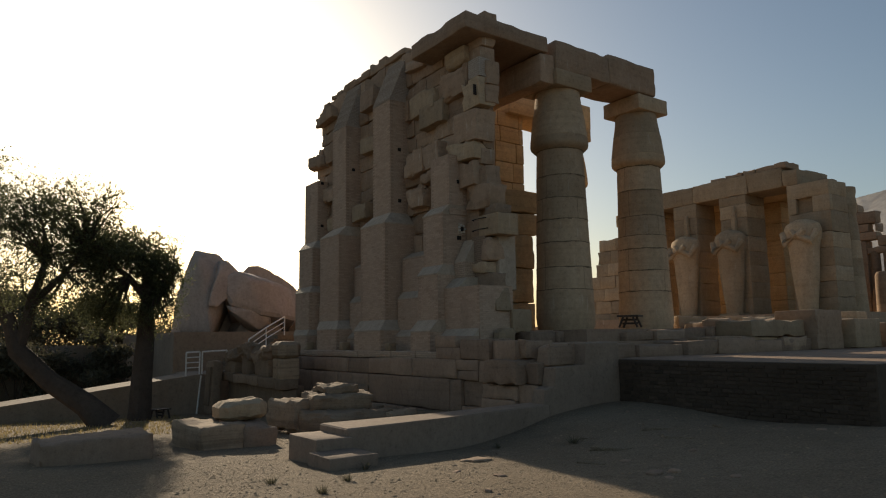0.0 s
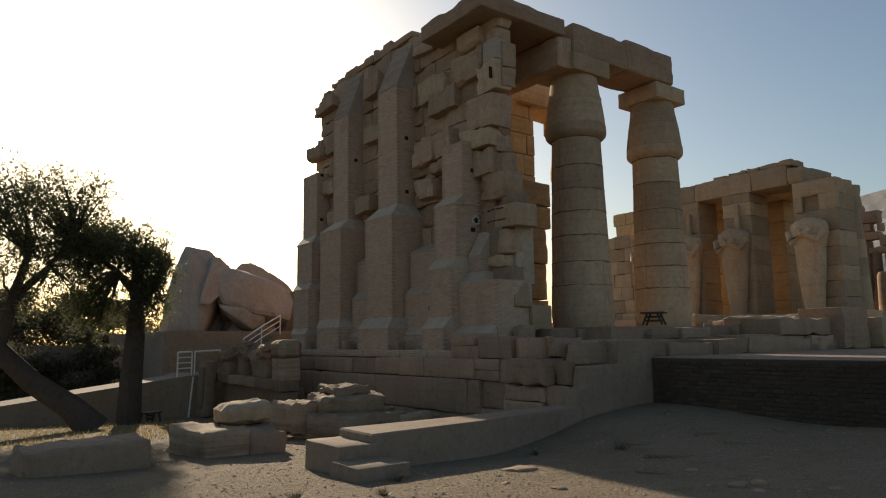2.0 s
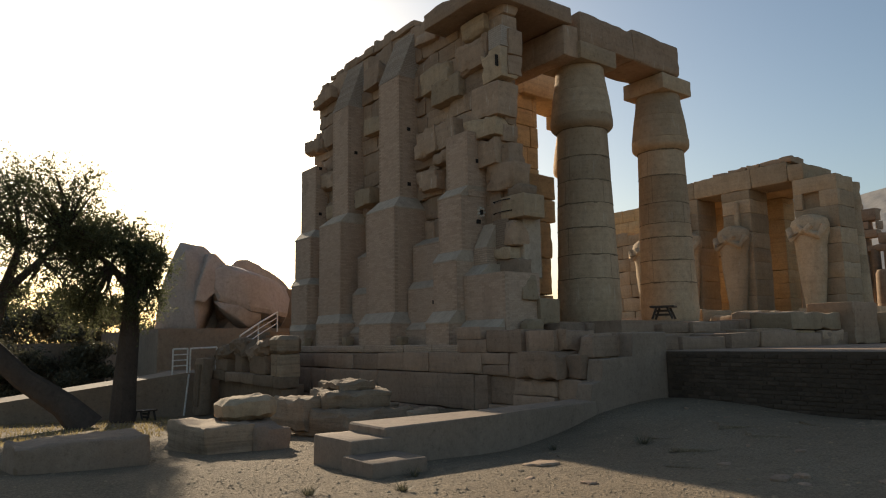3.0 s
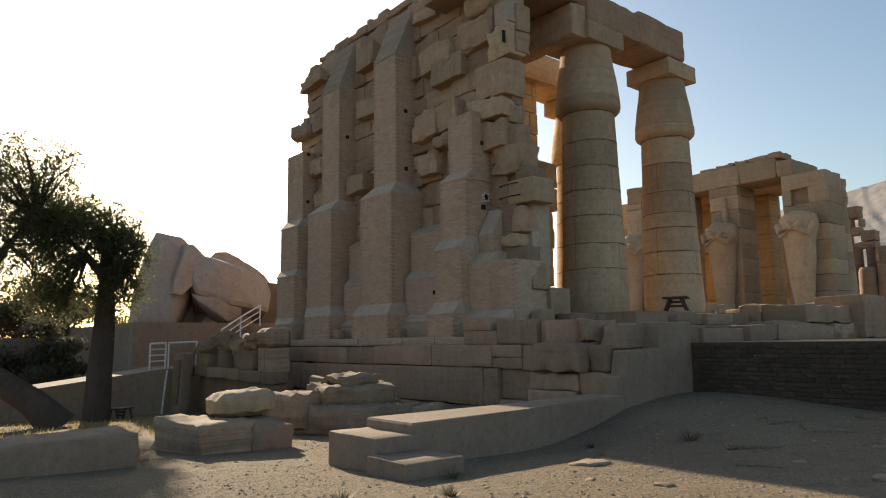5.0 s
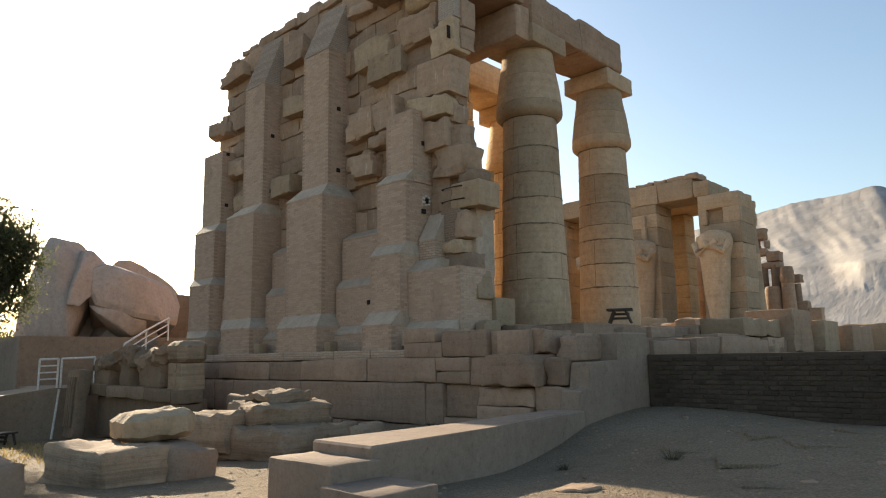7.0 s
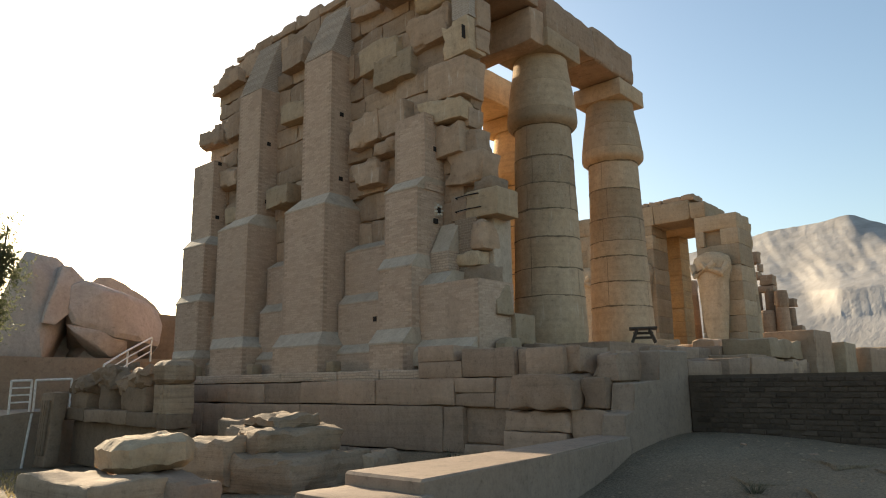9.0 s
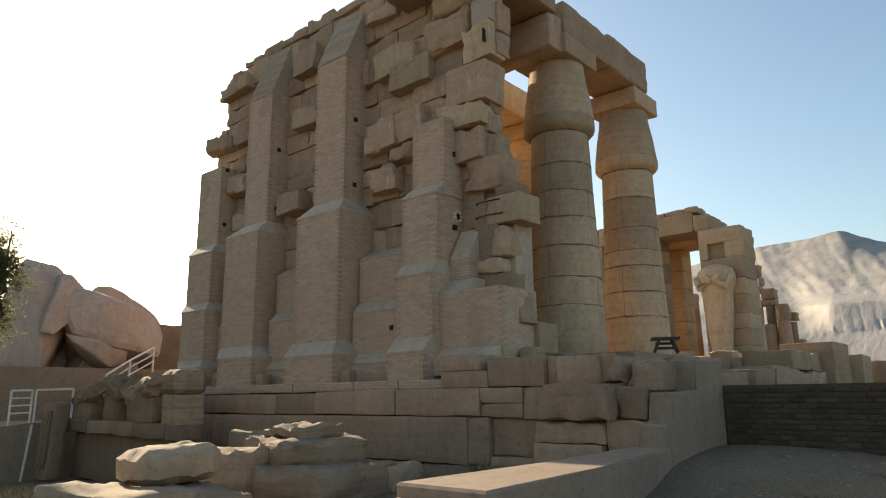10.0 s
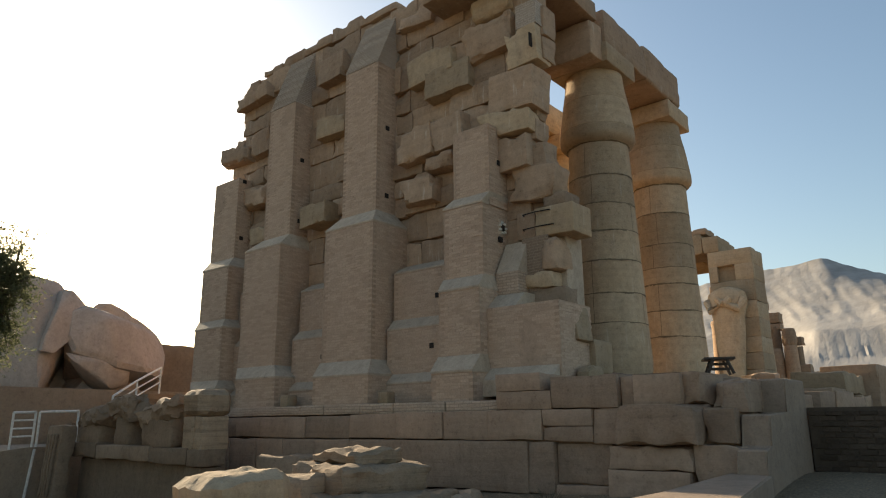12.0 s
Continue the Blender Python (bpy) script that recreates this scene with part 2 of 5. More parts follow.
def brick_piece_mat(name, c1, c2, pale):
    """Single bricks, toned by object and by island, dusty in patches."""
    m, nodes, links, b = nodes_of(name, 0.93)
    geo = nodes.new("ShaderNodeNewGeometry")
    info = nodes.new("ShaderNodeObjectInfo")
    mean = nodes.new("ShaderNodeMath")
    mean.operation = "ADD"
    links.new(info.outputs["Random"], mean.inputs[0])
    links.new(geo.outputs["Random Per Island"], mean.inputs[1])
    wrap = nodes.new("ShaderNodeMath")
    wrap.operation = "FRACT"
    links.new(mean.outputs[0], wrap.inputs[0])
    big = node(nodes, "ShaderNodeTexNoise", Scale=0.75, Detail=6.0, Roughness=0.65)
    fine = node(nodes, "ShaderNodeTexNoise", Scale=25.0, Detail=4.0, Roughness=0.7)
    for n in (big, fine):
        links.new(geo.outputs["Position"], n.inputs["Vector"])
    col = mixer(nodes, links, wrap.outputs[0], (*c1, 1), (*c2, 1))
    col = mixer(nodes, links, ramp(nodes, links, big.outputs[0], [(0.4, 0.0), (0.66, 0.5)]), col, (*pale, 1))
    col = mixer(nodes, links, 1.0, col, ramp(nodes, links, fine.outputs[0], [(0.3, 0.82), (0.7, 1.1)]), "MULTIPLY")
    links.new(col, b.inputs["Base Color"])
    bp = node(nodes, "ShaderNodeBump", Strength=0.5, Distance=0.02)
    links.new(fine.outputs[0], bp.inputs["Height"])
    links.new(bp.outputs[0], b.inputs["Normal"])
    return m


BRICKPIECE = brick_piece_mat("single_fired_brick", (0.45, 0.315, 0.222), (0.55, 0.392, 0.28), (0.54, 0.392, 0.28))
MORTAR = stone_mat("lime_mortar", (0.395, 0.272, 0.188), (0.452, 0.317, 0.224), (0.328, 0.224, 0.155), bump=0.4, vary=0.05)


# ---- from the leaning view-fitted coordinates to the true upright ----
PENDING = []


def settle(x, y, z):
    return PLUMB @ Vector((x, y, z))


def settled(x0, x1, y0, y1, z0, z1):
    """A box moved with its centre, its sides left upright and level."""
    mid = Vector(((x0 + x1) / 2, (y0 + y1) / 2, (z0 + z1) / 2))
    d = PLUMB @ mid - mid
    return x0 + d.x, x1 + d.x, y0 + d.y, y1 + d.y, z0 + d.z, z1 + d.z


def upright(at=None):
    """Moves the things built since the last call, all by one shift at the place given, or each by its own middle."""
    for ob in PENDING:
        mid = at
        if mid is None:
            spots = [Vector(c) + o.location + (ob.location if o is not ob else Vector()) for o in (ob, *ob.children) if o.type == "MESH" for c in o.bound_box]
            mid = [(min(p[k] for p in spots) + max(p[k] for p in spots)) / 2 for k in range(3)]
        ob.location += settle(*mid) - Vector(mid)
    PENDING.clear()


# ---- mesh helpers ----
def link_mesh(name, verts, faces, material, parent=None, label="", smooth=True, at=(0, 0, 0)):
    me = bpy.data.meshes.new(name)
    me.from_pydata([tuple(v) for v in verts], [], [tuple(f) for f in faces])
    me.materials.append(material)
    me.update()
    if smooth:
        me.polygons.foreach_set("use_smooth", [True] * len(me.polygons))
        me.set_sharp_from_angle(angle=radians(32))
    ob = new(name, me)
    ob.location = at
    if parent is not None:
        ob.parent = parent
        ob.location = Vector(at) - parent.location
    else:
        PENDING.append(ob)
    if label:
        ob["label"] = label
    return ob


def part(name, bm, material, parent=None, label="", smooth=False):
    """Links a bmesh, given in world places, as one mesh under a thing."""
    bmesh.ops.recalc_face_normals(bm, faces=bm.faces)
    me = bpy.data.meshes.new(name)
    bm.to_mesh(me)
    bm.free()
    me.materials.append(material)
    if smooth:
        me.polygons.foreach_set("use_smooth", [True] * len(me.polygons))
        me.set_sharp_from_angle(angle=radians(28))
    ob = new(name, me)
    if parent is not None:
        ob.parent = parent
        ob.location = -parent.location
    else:
        PENDING.append(ob)
    if label:
        ob["label"] = label
    return ob


def empty(name, at, label, category, group="", kind=""):
    ob = new(name)
    ob.location = at
    ob.empty_display_size = 0.2
    PENDING.append(ob)
    return tagged(ob, label, category, group, kind)


def lattice(half, r, step, limit=9):
    """Surface lattice of a box with finer lines at its edges."""
    axes = []
    for h in half:
        n = max(1, min(limit, round(2 * h / step)))
        rr = min(r, h * 0.45)
        inner = [-h + rr + (2 * h - 2 * rr) * i / n for i in range(n + 1)]
        axes.append([-h] + inner + [h])
    nx, ny, nz = (len(a) for a in axes)
    index, verts, faces = {}, [], []

    def vert(i, j, k):
        if (i, j, k) not in index:
            index[i, j, k] = len(verts)
            verts.append((axes[0][i], axes[1][j], axes[2][k]))
        return index[i, j, k]
    for i in range(nx - 1):
        for j in range(ny - 1):
            faces.append((vert(i, j, 0), vert(i, j + 1, 0), vert(i + 1, j + 1, 0), vert(i + 1, j, 0)))
            faces.append((vert(i, j, nz - 1), vert(i + 1, j, nz - 1), vert(i + 1, j + 1, nz - 1), vert(i, j + 1, nz - 1)))
    for i in range(nx - 1):
        for k in range(nz - 1):
            faces.append((vert(i, 0, k), vert(i + 1, 0, k), vert(i + 1, 0, k + 1), vert(i, 0, k + 1)))
            faces.append((vert(i, ny - 1, k), vert(i, ny - 1, k + 1), vert(i + 1, ny - 1, k + 1), vert(i + 1, ny - 1, k)))
    for j in range(ny - 1):
        for k in range(nz - 1):
            faces.append((vert(0, j, k), vert(0, j, k + 1), vert(0, j + 1, k + 1), vert(0, j + 1, k)))
            faces.append((vert(nx - 1, j, k), vert(nx - 1, j + 1, k), vert(nx - 1, j + 1, k + 1), vert(nx - 1, j, k + 1)))
    return verts, faces


def stone(name, box, material, parent=None, label="", r=0.06, rough=0.03, step=0.4, turn=(0, 0, 0), taper=0.0, limit=9, chip=0.0):
    """A worn block: (x0, x1, y0, y1, z0, z1), rounded and uneven, corners chipped."""
    x0, x1, y0, y1, z0, z1 = box
    half = Vector(((x1 - x0) / 2, (y1 - y0) / 2, (z1 - z0) / 2))
    mid = Vector(((x0 + x1) / 2, (y0 + y1) / 2, (z0 + z1) / 2))
    verts, faces = lattice(half, r, step, limit)
    rot = Euler([radians(a) for a in turn]).to_matrix()
    out = []
    seed = Vector((mid.x * 1.7, mid.y * 1.3, mid.z * 2.1))
    lean = [random.uniform(-1, 1) * rough for _ in range(8)]
    for v in verts:
        p = Vector(v)
        core = Vector([max(-(h - min(r, h * 0.45)), min(h - min(r, h * 0.45), c)) for c, h in zip(p, half)])
        d = p - core
        if d.length > 1e-6:
            edges = sum(abs(c) > 1e-6 for c in d)
            if edges > 1:
                p = core + d.normalized() * min(r, min(half) * 0.45)
        if chip:
            gaps = sorted((h - abs(c), k) for k, (c, h) in enumerate(zip(p, half)))
            near = math.exp(-max(0.0, gaps[1][0]) / 0.15)
            if near > 0.03:
                bite = min(0.11, chip * 0.85 * max(0.0, 0.9 * noise.noise(p * 1.25 + seed) + 0.5 * noise.noise(p * 3.6 + seed) - 0.04)) * near
                for gap, k in gaps:
                    p[k] -= math.copysign(min(bite * math.exp(-max(0.0, gap) / 0.12), half[k] * 0.3), p[k])
        q = p * 1.0 + seed
        shift = Vector((noise.noise(q * 1.4), noise.noise(q * 1.4 + Vector((9, 0, 0))), noise.noise(q * 1.4 + Vector((0, 9, 0))))) * rough * 0.9
        shift += Vector((noise.noise(q * 4.5), noise.noise(q * 4.5 + Vector((5, 0, 0))), noise.noise(q * 4.5 + Vector((0, 5, 0))))) * rough * 0.6
        shift += Vector((noise.noise(q * 10), noise.noise(q * 10 + Vector((5, 0, 0))), noise.noise(q * 10 + Vector((0, 5, 0))))) * rough * 0.35
        i = (p.x > 0) + 2 * (p.y > 0) + 4 * (p.z > 0)
        p = p + shift + p.normalized() * lean[i] * 0.2
        if taper:
            f = 1 - taper * (p.z + half.z) / (2 * half.z)
            p.x, p.y = p.x * f, p.y * f
        out.append(rot @ p)
    ob = link_mesh(name, out, faces, material, parent, label, at=mid)
    if r < 0.1:
        ob.data.set_sharp_from_angle(angle=radians(32))
    return ob


def prism(bm, outline, axis, a, b):
    """Extrudes an outline, 2D in the other two axes, from a to b along axis."""
    def place(u, v, w):
        return {"x": (w, u, v), "y": (u, w, v), "z": (u, v, w)}[axis]
    lo = [bm.verts.new(place(u, v, a)) for u, v in outline]
    hi = [bm.verts.new(place(u, v, b)) for u, v in outline]
    n = len(outline)
    bm.faces.new(lo)
    bm.faces.new(hi)
    for i in range(n):
        bm.faces.new((lo[i], lo[(i + 1) % n], hi[(i + 1) % n], hi[i]))


def box_in(bm, x0, x1, y0, y1, z0, z1):
    prism(bm, [(x0, y0), (x1, y0), (x1, y1), (x0, y1)], "z", z0, z1)


def bevelled(bm, width):
    bmesh.ops.bevel(bm, geom=list(bm.edges), offset=width, segments=1, affect="EDGES", profile=0.5)
    return bm


def tube(bm, points, radii, sides=8):
    rings = []
    for i, (p, r) in enumerate(zip(points, radii)):
        p = Vector(p)
        d = (Vector(points[min(i + 1, len(points) - 1)]) - Vector(points[max(i - 1, 0)])).normalized()
        u = d.cross(Vector((0.31, 0.93, 0.17))).normalized()
        w = d.cross(u)
        rings.append([bm.verts.new(p + (u * math.cos(2 * math.pi * k / sides) + w * math.sin(2 * math.pi * k / sides)) * r) for k in range(sides)])
    for a, b in zip(rings, rings[1:]):
        for k in range(sides):
            bm.faces.new((a[k], a[(k + 1) % sides], b[(k + 1) % sides], b[k]))
    bm.faces.new(rings[0])
    bm.faces.new(rings[-1])


def lathe(profile, sides, centre, bulge=None):
    """Verts and faces of a round of (radius, z) rings."""
    verts, faces = [], []
    for r, z in profile:
        for k in range(sides):
            a = 2 * math.pi * k / sides
            rr = r * (1 + (0.012 * noise.noise(Vector((math.cos(a) * 2 + centre[0], math.sin(a) * 2 + centre[1], z * 1.3)))))
            verts.append((rr * math.cos(a), rr * math.sin(a), z))
    n = len(profile)
    for i in range(n - 1):
        for k in range(sides):
            faces.append((i * sides + k, i * sides + (k + 1) % sides, (i + 1) * sides + (k + 1) % sides, (i + 1) * sides + k))
    faces.append(tuple(range(sides))[::-1])
    faces.append(tuple((n - 1) * sides + k for k in range(sides)))
    return verts, faces


def ease(a, b, v):
    f = max(0.0, min(1.0, (v - a) / (b - a)))
    return f * f * (3 - 2 * f)


# ---- ground and distance ----
def ground_z(x, y):
    z = 0.36 * ease(9.0, 13.0, x) * ease(30, 24, y) + 0.37 * ease(8.5, 12.8, y) * ease(11, 15, x) * ease(30, 24, y)
    z += 0.03 * noise.noise(Vector((x * 0.35, y * 0.35, 0))) + 0.012 * noise.noise(Vector((x * 1.7, y * 1.7, 3)))
    z -= 0.3 * ease(4.2, 2.0, x) * ease(1.0, 5.0, y) * ease(14.5, 12.0, y)
    z += 1.0 * ease(48, 90, y)
    # the site falls away towards the trees and the fallen statue
    return z - 0.02252 * max(-25, min(30, x)) - 0.04578 * max(-15, min(48, y))


def ground():
    xs = [-3000, -900, -300, -120, -60, -35] + [-20 + 0.4 * i for i in range(101)] + [24, 32, 45, 70, 120, 300, 900, 3000]
    ys = [-3000, -900, -300, -100, -40, -20, -10] + [-4 + 0.4 * i for i in range(110)] + [44, 50, 58, 70, 90, 130, 300, 900, 3000]
    verts = [(x, y, ground_z(x, y)) for y in ys for x in xs]
    n = len(xs)
    faces = [(j * n + i, j * n + i + 1, (j + 1) * n + i + 1, (j + 1) * n + i) for j in range(len(ys) - 1) for i in range(n - 1)]
    tagged(link_mesh("ground", verts, faces, SAND), "dusty tan desert sand with pebbles and trodden dirt", "ground", kind="structure")


def mountain():
    """Bare desert ridge with gullies above a fluted band of cliffs."""
    rows, cols = 130, 330
    verts = []
    for j in range(rows):
        f = j / (rows - 1)
        for i in range(cols):
            a = 56 + 60 * i / (cols - 1)
            n1, n2 = noise.noise(Vector((a * 0.5, 0, 0))), noise.noise(Vector((a * 2.2, 4, 0)))
            crest = 12.95 - 0.16 * max(0, 74.7 - a) + 0.03 * max(0, min(4.7, a - 74.7)) + 0.2 * math.exp(-((a - 79.6) / 1.1) ** 2) - 0.45 * max(0, min(4.2, a - 80.2)) + 0.12 * max(0, min(12, a - 84)) - 0.2 * max(0, a - 98) + 0.07 * n2
            lip = 8.05 + 0.12 * n1
            front = ease(75.9, 78.3, a)
            flute = 1.8 * noise.noise(Vector((a * 4.5, 1, 0))) + 1.3 * noise.noise(Vector((a * 11, 2, 0)))
            if f < 0.2:
                u = f / 0.2
                dist, e = 330 + 118 * u, 1.5 + 4.6 * u
            elif f < 0.34:
                u = (f - 0.2) / 0.14
                dist, e = 448 + (90 - 50 * front) * u + flute * (1 - u * 0.4), 6.1 + (lip - 6.1) * (u ** 0.9)
            else:
                u = (f - 0.34) / 0.66
                dist = 538 - 48 * front + (430 + 40 * front) * u
                broad = 12.7 - 0.16 * max(0, 74.7 - a) - 0.1 * max(0, a - 80)
                base = lip + (broad - lip) * (0.02 + 0.98 * u ** 0.9) + (crest - broad) * u ** 4
                spur = abs(noise.noise(Vector((a * 0.55 + u * 1.6, u * 1.2, 9))))
                ridges = 0.06 * noise.noise(Vector((a * 5 + u * 4, u * 12, 6))) + 0.04 * noise.noise(Vector((a * 10, u * 14, 7))) + 0.02 * noise.noise(Vector((a * 21, u * 18, 8)))
                rough = 0.7 * noise.noise(Vector((a * 0.4, u * 1.6, 2))) - 0.7 * spur + 0.3 * noise.noise(Vector((a * 2.0 + u * 3, u * 5, 5))) + ridges
                e = base + 0.32 * rough * min(1, u * 4) * (1 - u) ** 0.5
            verts.append(tuple(settle(dist * math.sin(radians(a)), dist * math.cos(radians(a)), dist * math.tan(radians(e)))))
    faces = [(j * cols + i, (j + 1) * cols + i, (j + 1) * cols + i + 1, j * cols + i + 1) for j in range(rows - 1) for i in range(cols - 1)]
    tagged(link_mesh("mountain_backdrop", verts, faces, CLIFF), "bare tan desert mountain with gullies and cliffs, haze greyed into its colour", "mountain", kind="structure")


ground()
mountain()
PENDING.clear()


# ---- west wall with its buttresses ----
RIM = plain_mat("fresh_pale_chips", (0.62, 0.56, 0.47), 0.9)


def wall_top(y):
    stops = [(17.6, 12.6), (18.6, 13.25), (21.3, 13.45), (23.4, 13.6), (25.7, 13.85), (28.7, 13.66), (31.2, 13.28), (32.1, 10.63)]
    for (a, p), (b, q) in zip(stops, stops[1:]):
        if a <= y <= b:
            return p + (q - p) * (y - a) / (b - a)
    return stops[-1][1]


def west_wall():
    bm = bmesh.new()
    prism(bm, [(17.95, 0.0), (31.0, 0.0), (31.05, 7.3), (30.8, 12.75), (22.6, 13.05), (20.4, 12.65), (18.3, 11.7), (18.3, 7.8)], "x", 14.84, 15.3)
    prism(bm, [(20.2, 0.0), (30.9, 0.0), (30.8, 12.7), (20.4, 12.1)], "x", 15.3, 16.5)
    wall = tagged(part("wall_west", bm, STONE), "tall ruined sandstone temple wall, rough broken masonry courses", "wall", kind="structure")
    rng = random.Random(4)
    # blocks that jut out or sit loose: y0, y1, z0, z1, face
    special = [
        (20.14, 21.79, 11.55, 12.4, 14.0), (19.62, 21.15, 10.85, 11.7, 14.0), (18.2, 19.8, 11.5, 12.55, 14.05), (17.45, 18.35, 10.72, 11.75, 14.0),
        (17.62, 19.0, 9.6, 10.68, 14.05), (17.8, 19.36, 8.95, 9.65, 13.98), (20.96, 22.21, 9.2, 10.2, 13.95), (19.84, 20.94, 9.2, 10.1, 13.98),
        (20.25, 21.36, 8.68, 9.14, 14.0), (20.97, 22.12, 7.9, 8.62, 13.98), (17.96, 18.79, 8.0, 8.88, 14.1), (25.1, 26.3, 8.2, 8.9, 13.8),
        (24.45, 25.8, 11.15, 11.82, 13.95), (24.45, 25.72, 13.1, 14.0, 13.9), (28.4, 29.65, 11.7, 12.6, 14.0), (29.7, 31.3, 11.8, 12.45, 13.95),
        (28.6, 30.5, 13.95, 14.5, 13.95), (28.55, 29.83, 9.8, 10.5, 14.0), (28.5, 29.35, 8.4, 8.98, 14.1), (20.9, 22.27, 13.6, 14.1, 14.05),
        (18.17, 19.5, 12.6, 13.2, 14.0),
    ]
    for y0, y1, z0, z1, x in special:
        stone("stone_block", settled(x + 0.07, 14.95, y0, y1, z0, z1), PALE if rng.random() < 0.35 else STONE, wall, r=0.012, rough=0.024, step=0.12, chip=0.42, limit=14, turn=(rng.uniform(-5, 5), rng.uniform(-2, 2), rng.uniform(-3, 3)))
    z = 4.1
    while z < 14.0:
        h = rng.uniform(0.55, 0.9)
        y = 17.8 + rng.uniform(0, 0.45) + (0.45 if z < 7.5 else 0)
        while y < 31.6:
            w = rng.uniform(0.8, 1.9)
            top = min(z + h, wall_top(y + w / 2) + rng.uniform(-0.12, 0.1))
            x = 14.64 + rng.uniform(-0.05, 0.07)
            end = y + w - 0.008
            limit = 31.1 if z > 11.0 else 31.45 + rng.uniform(-0.2, 0.3)
            end = min(end, limit)
            if top - z > 0.2 and end - y > 0.3:
                stone("stone_block", (x, 15.25, y, end, z, top - 0.008), STONE, wall, r=0.016, rough=0.018, step=0.2, chip=0.22, turn=(rng.uniform(-1.2, 1.2), 0, rng.uniform(-0.8, 0.8)), limit=9)
            y += w
        z += h
    bm = bmesh.new()
    box_in(bm, *settled(14.12, 14.6, 17.4, 18.0, 11.78, 12.45))
    part("brick_patch", bm, BRICKPALE, wall, "patch of pale bricks under the top block")
    # the slot's shade is a solid near-black strip
    bm = bmesh.new()
    box_in(bm, *settled(13.965, 14.2, 17.53, 17.56, 11.05, 11.42))
    part("dark_slot", bm, HOLESHADE_IRON, wall, "near-black strip for the shade in a narrow slot")
    bm = bmesh.new()
    box_in(bm, *settled(14.14, 14.48, 18.9, 19.1, 6.36, 6.82))
    part("plaster_patch", bevelled(bm, 0.04), PLASTER, wall, "smeared plaster patch")
    # solid near-black block draws the shade inside the broken hole
    bm = bmesh.new()
    box_in(bm, *settled(14.25, 14.38, 18.88, 19.0, 6.5, 6.66))
    part("broken_hole", bm, HOLESHADE_IRON, wall, "near-black block for the shade in a broken plaster hole")
    for k in range(7):
        a = k * 0.9
        xx, zz = 14.315 + 0.12 * math.cos(a), 6.58 + 0.13 * math.sin(a)
        stone("chipped_rim", settled(xx - 0.035, xx + 0.035, 18.86, 18.92, zz - 0.03, zz + 0.03), RIM, wall, r=0.01, rough=0.008, step=0.04, limit=2)
    # inner face
    for i in range(7):
        for j in range(8):
            y0, z0 = 19.85 + 1.85 * i + (0.9 if j % 2 else 0), 3.0 + 1.35 * j
            if y0 < 29.5:
                stone("stone_block", (16.05, 16.6 + 0.04 * rng.random(), y0 + 0.5, y0 + 2.33, z0 - 1.5, z0 - 0.17), GOLD_BOUNCE, wall, r=0.04, rough=0.02, step=0.9, limit=3)
    return wall


def brick_shapes(seed, size):
    """Six slightly different bricks (length along y) on shared meshes."""
    rng = random.Random(seed)
    out = []
    for _ in range(6):
        bm = bmesh.new()
        box_in(bm, -size[0] / 2, size[0] / 2, -size[1] / 2, size[1] / 2, -size[2] / 2, size[2] / 2)
        for q in bm.verts:
            q.co += Vector((rng.uniform(-.005, .004), rng.uniform(-.008, .004), rng.uniform(-.004, .003)))
        bmesh.ops.recalc_face_normals(bm, faces=bm.faces)
        me = bpy.data.meshes.new("brick")
        bm.to_mesh(me)
        bm.free()
        me.materials.append(BRICKPIECE)
        out.append(me)
    return out


BRICKS_X = brick_shapes(1, (0.03, 0.225, 0.061))
BRICKS_Y = [None] * 6
for _k, _me in enumerate(BRICKS_X):
    _turned = _me.copy()
    _turned.transform(Matrix.Rotation(radians(90), 4, "Z"))
    BRICKS_Y[_k] = _turned


class Bricklayer:
    """Lays bricks on faces of one thing: the first 300 as parts, the rest joined."""

    def __init__(self, parent, seed):
        self.parent, self.rng, self.count = parent, random.Random(seed), 0
        self.verts, self.faces = [], []

    def face(self, axis, plane, lo, hi, z0, z1, share=150):
        """axis 'x': a face that looks along -x, running along y from lo to hi; axis 'y': one that looks along -y."""
        shapes, singles = (BRICKS_X if axis == "x" else BRICKS_Y), 0
        z, row = z0 + 0.036, 0
        while z < z1 - 0.03:
            u = lo + (0.116 if row % 2 else 0.0) + 0.116
            while u < hi - 0.1:
                x, y = (plane, u) if axis == "x" else (u, plane)
                worn = noise.noise(Vector((x * 0.9, y * 0.9 + x, z * 0.8)))
                if worn < 0.46 and self.rng.random() > 0.012:
                    me = self.rng.choice(shapes)
                    out = 0.009 + self.rng.uniform(-0.004, 0.004) + 0.01 * max(0.0, worn)
                    at = Vector((x + out, y, z)) if axis == "x" else Vector((x, y + out, z))
                    if singles < share and self.count < 300:
                        ob = new("brick", me)
                        ob.parent = self.parent
                        ob.location = at - self.parent.location
                        self.count += 1
                        singles += 1
                    else:
                        n = len(self.verts)
                        self.verts += [tuple(q.co + at) for q in me.vertices]
                        self.faces += [tuple(n + i for i in p.vertices) for p in me.polygons]
                u += 0.232
            z += 0.068
            row += 1

    def close(self):
        if self.verts:
            ob = link_mesh("brickwork", self.verts, self.faces, BRICKPIECE, self.parent, smooth=False)
            tagged(ob, kind="stuff")


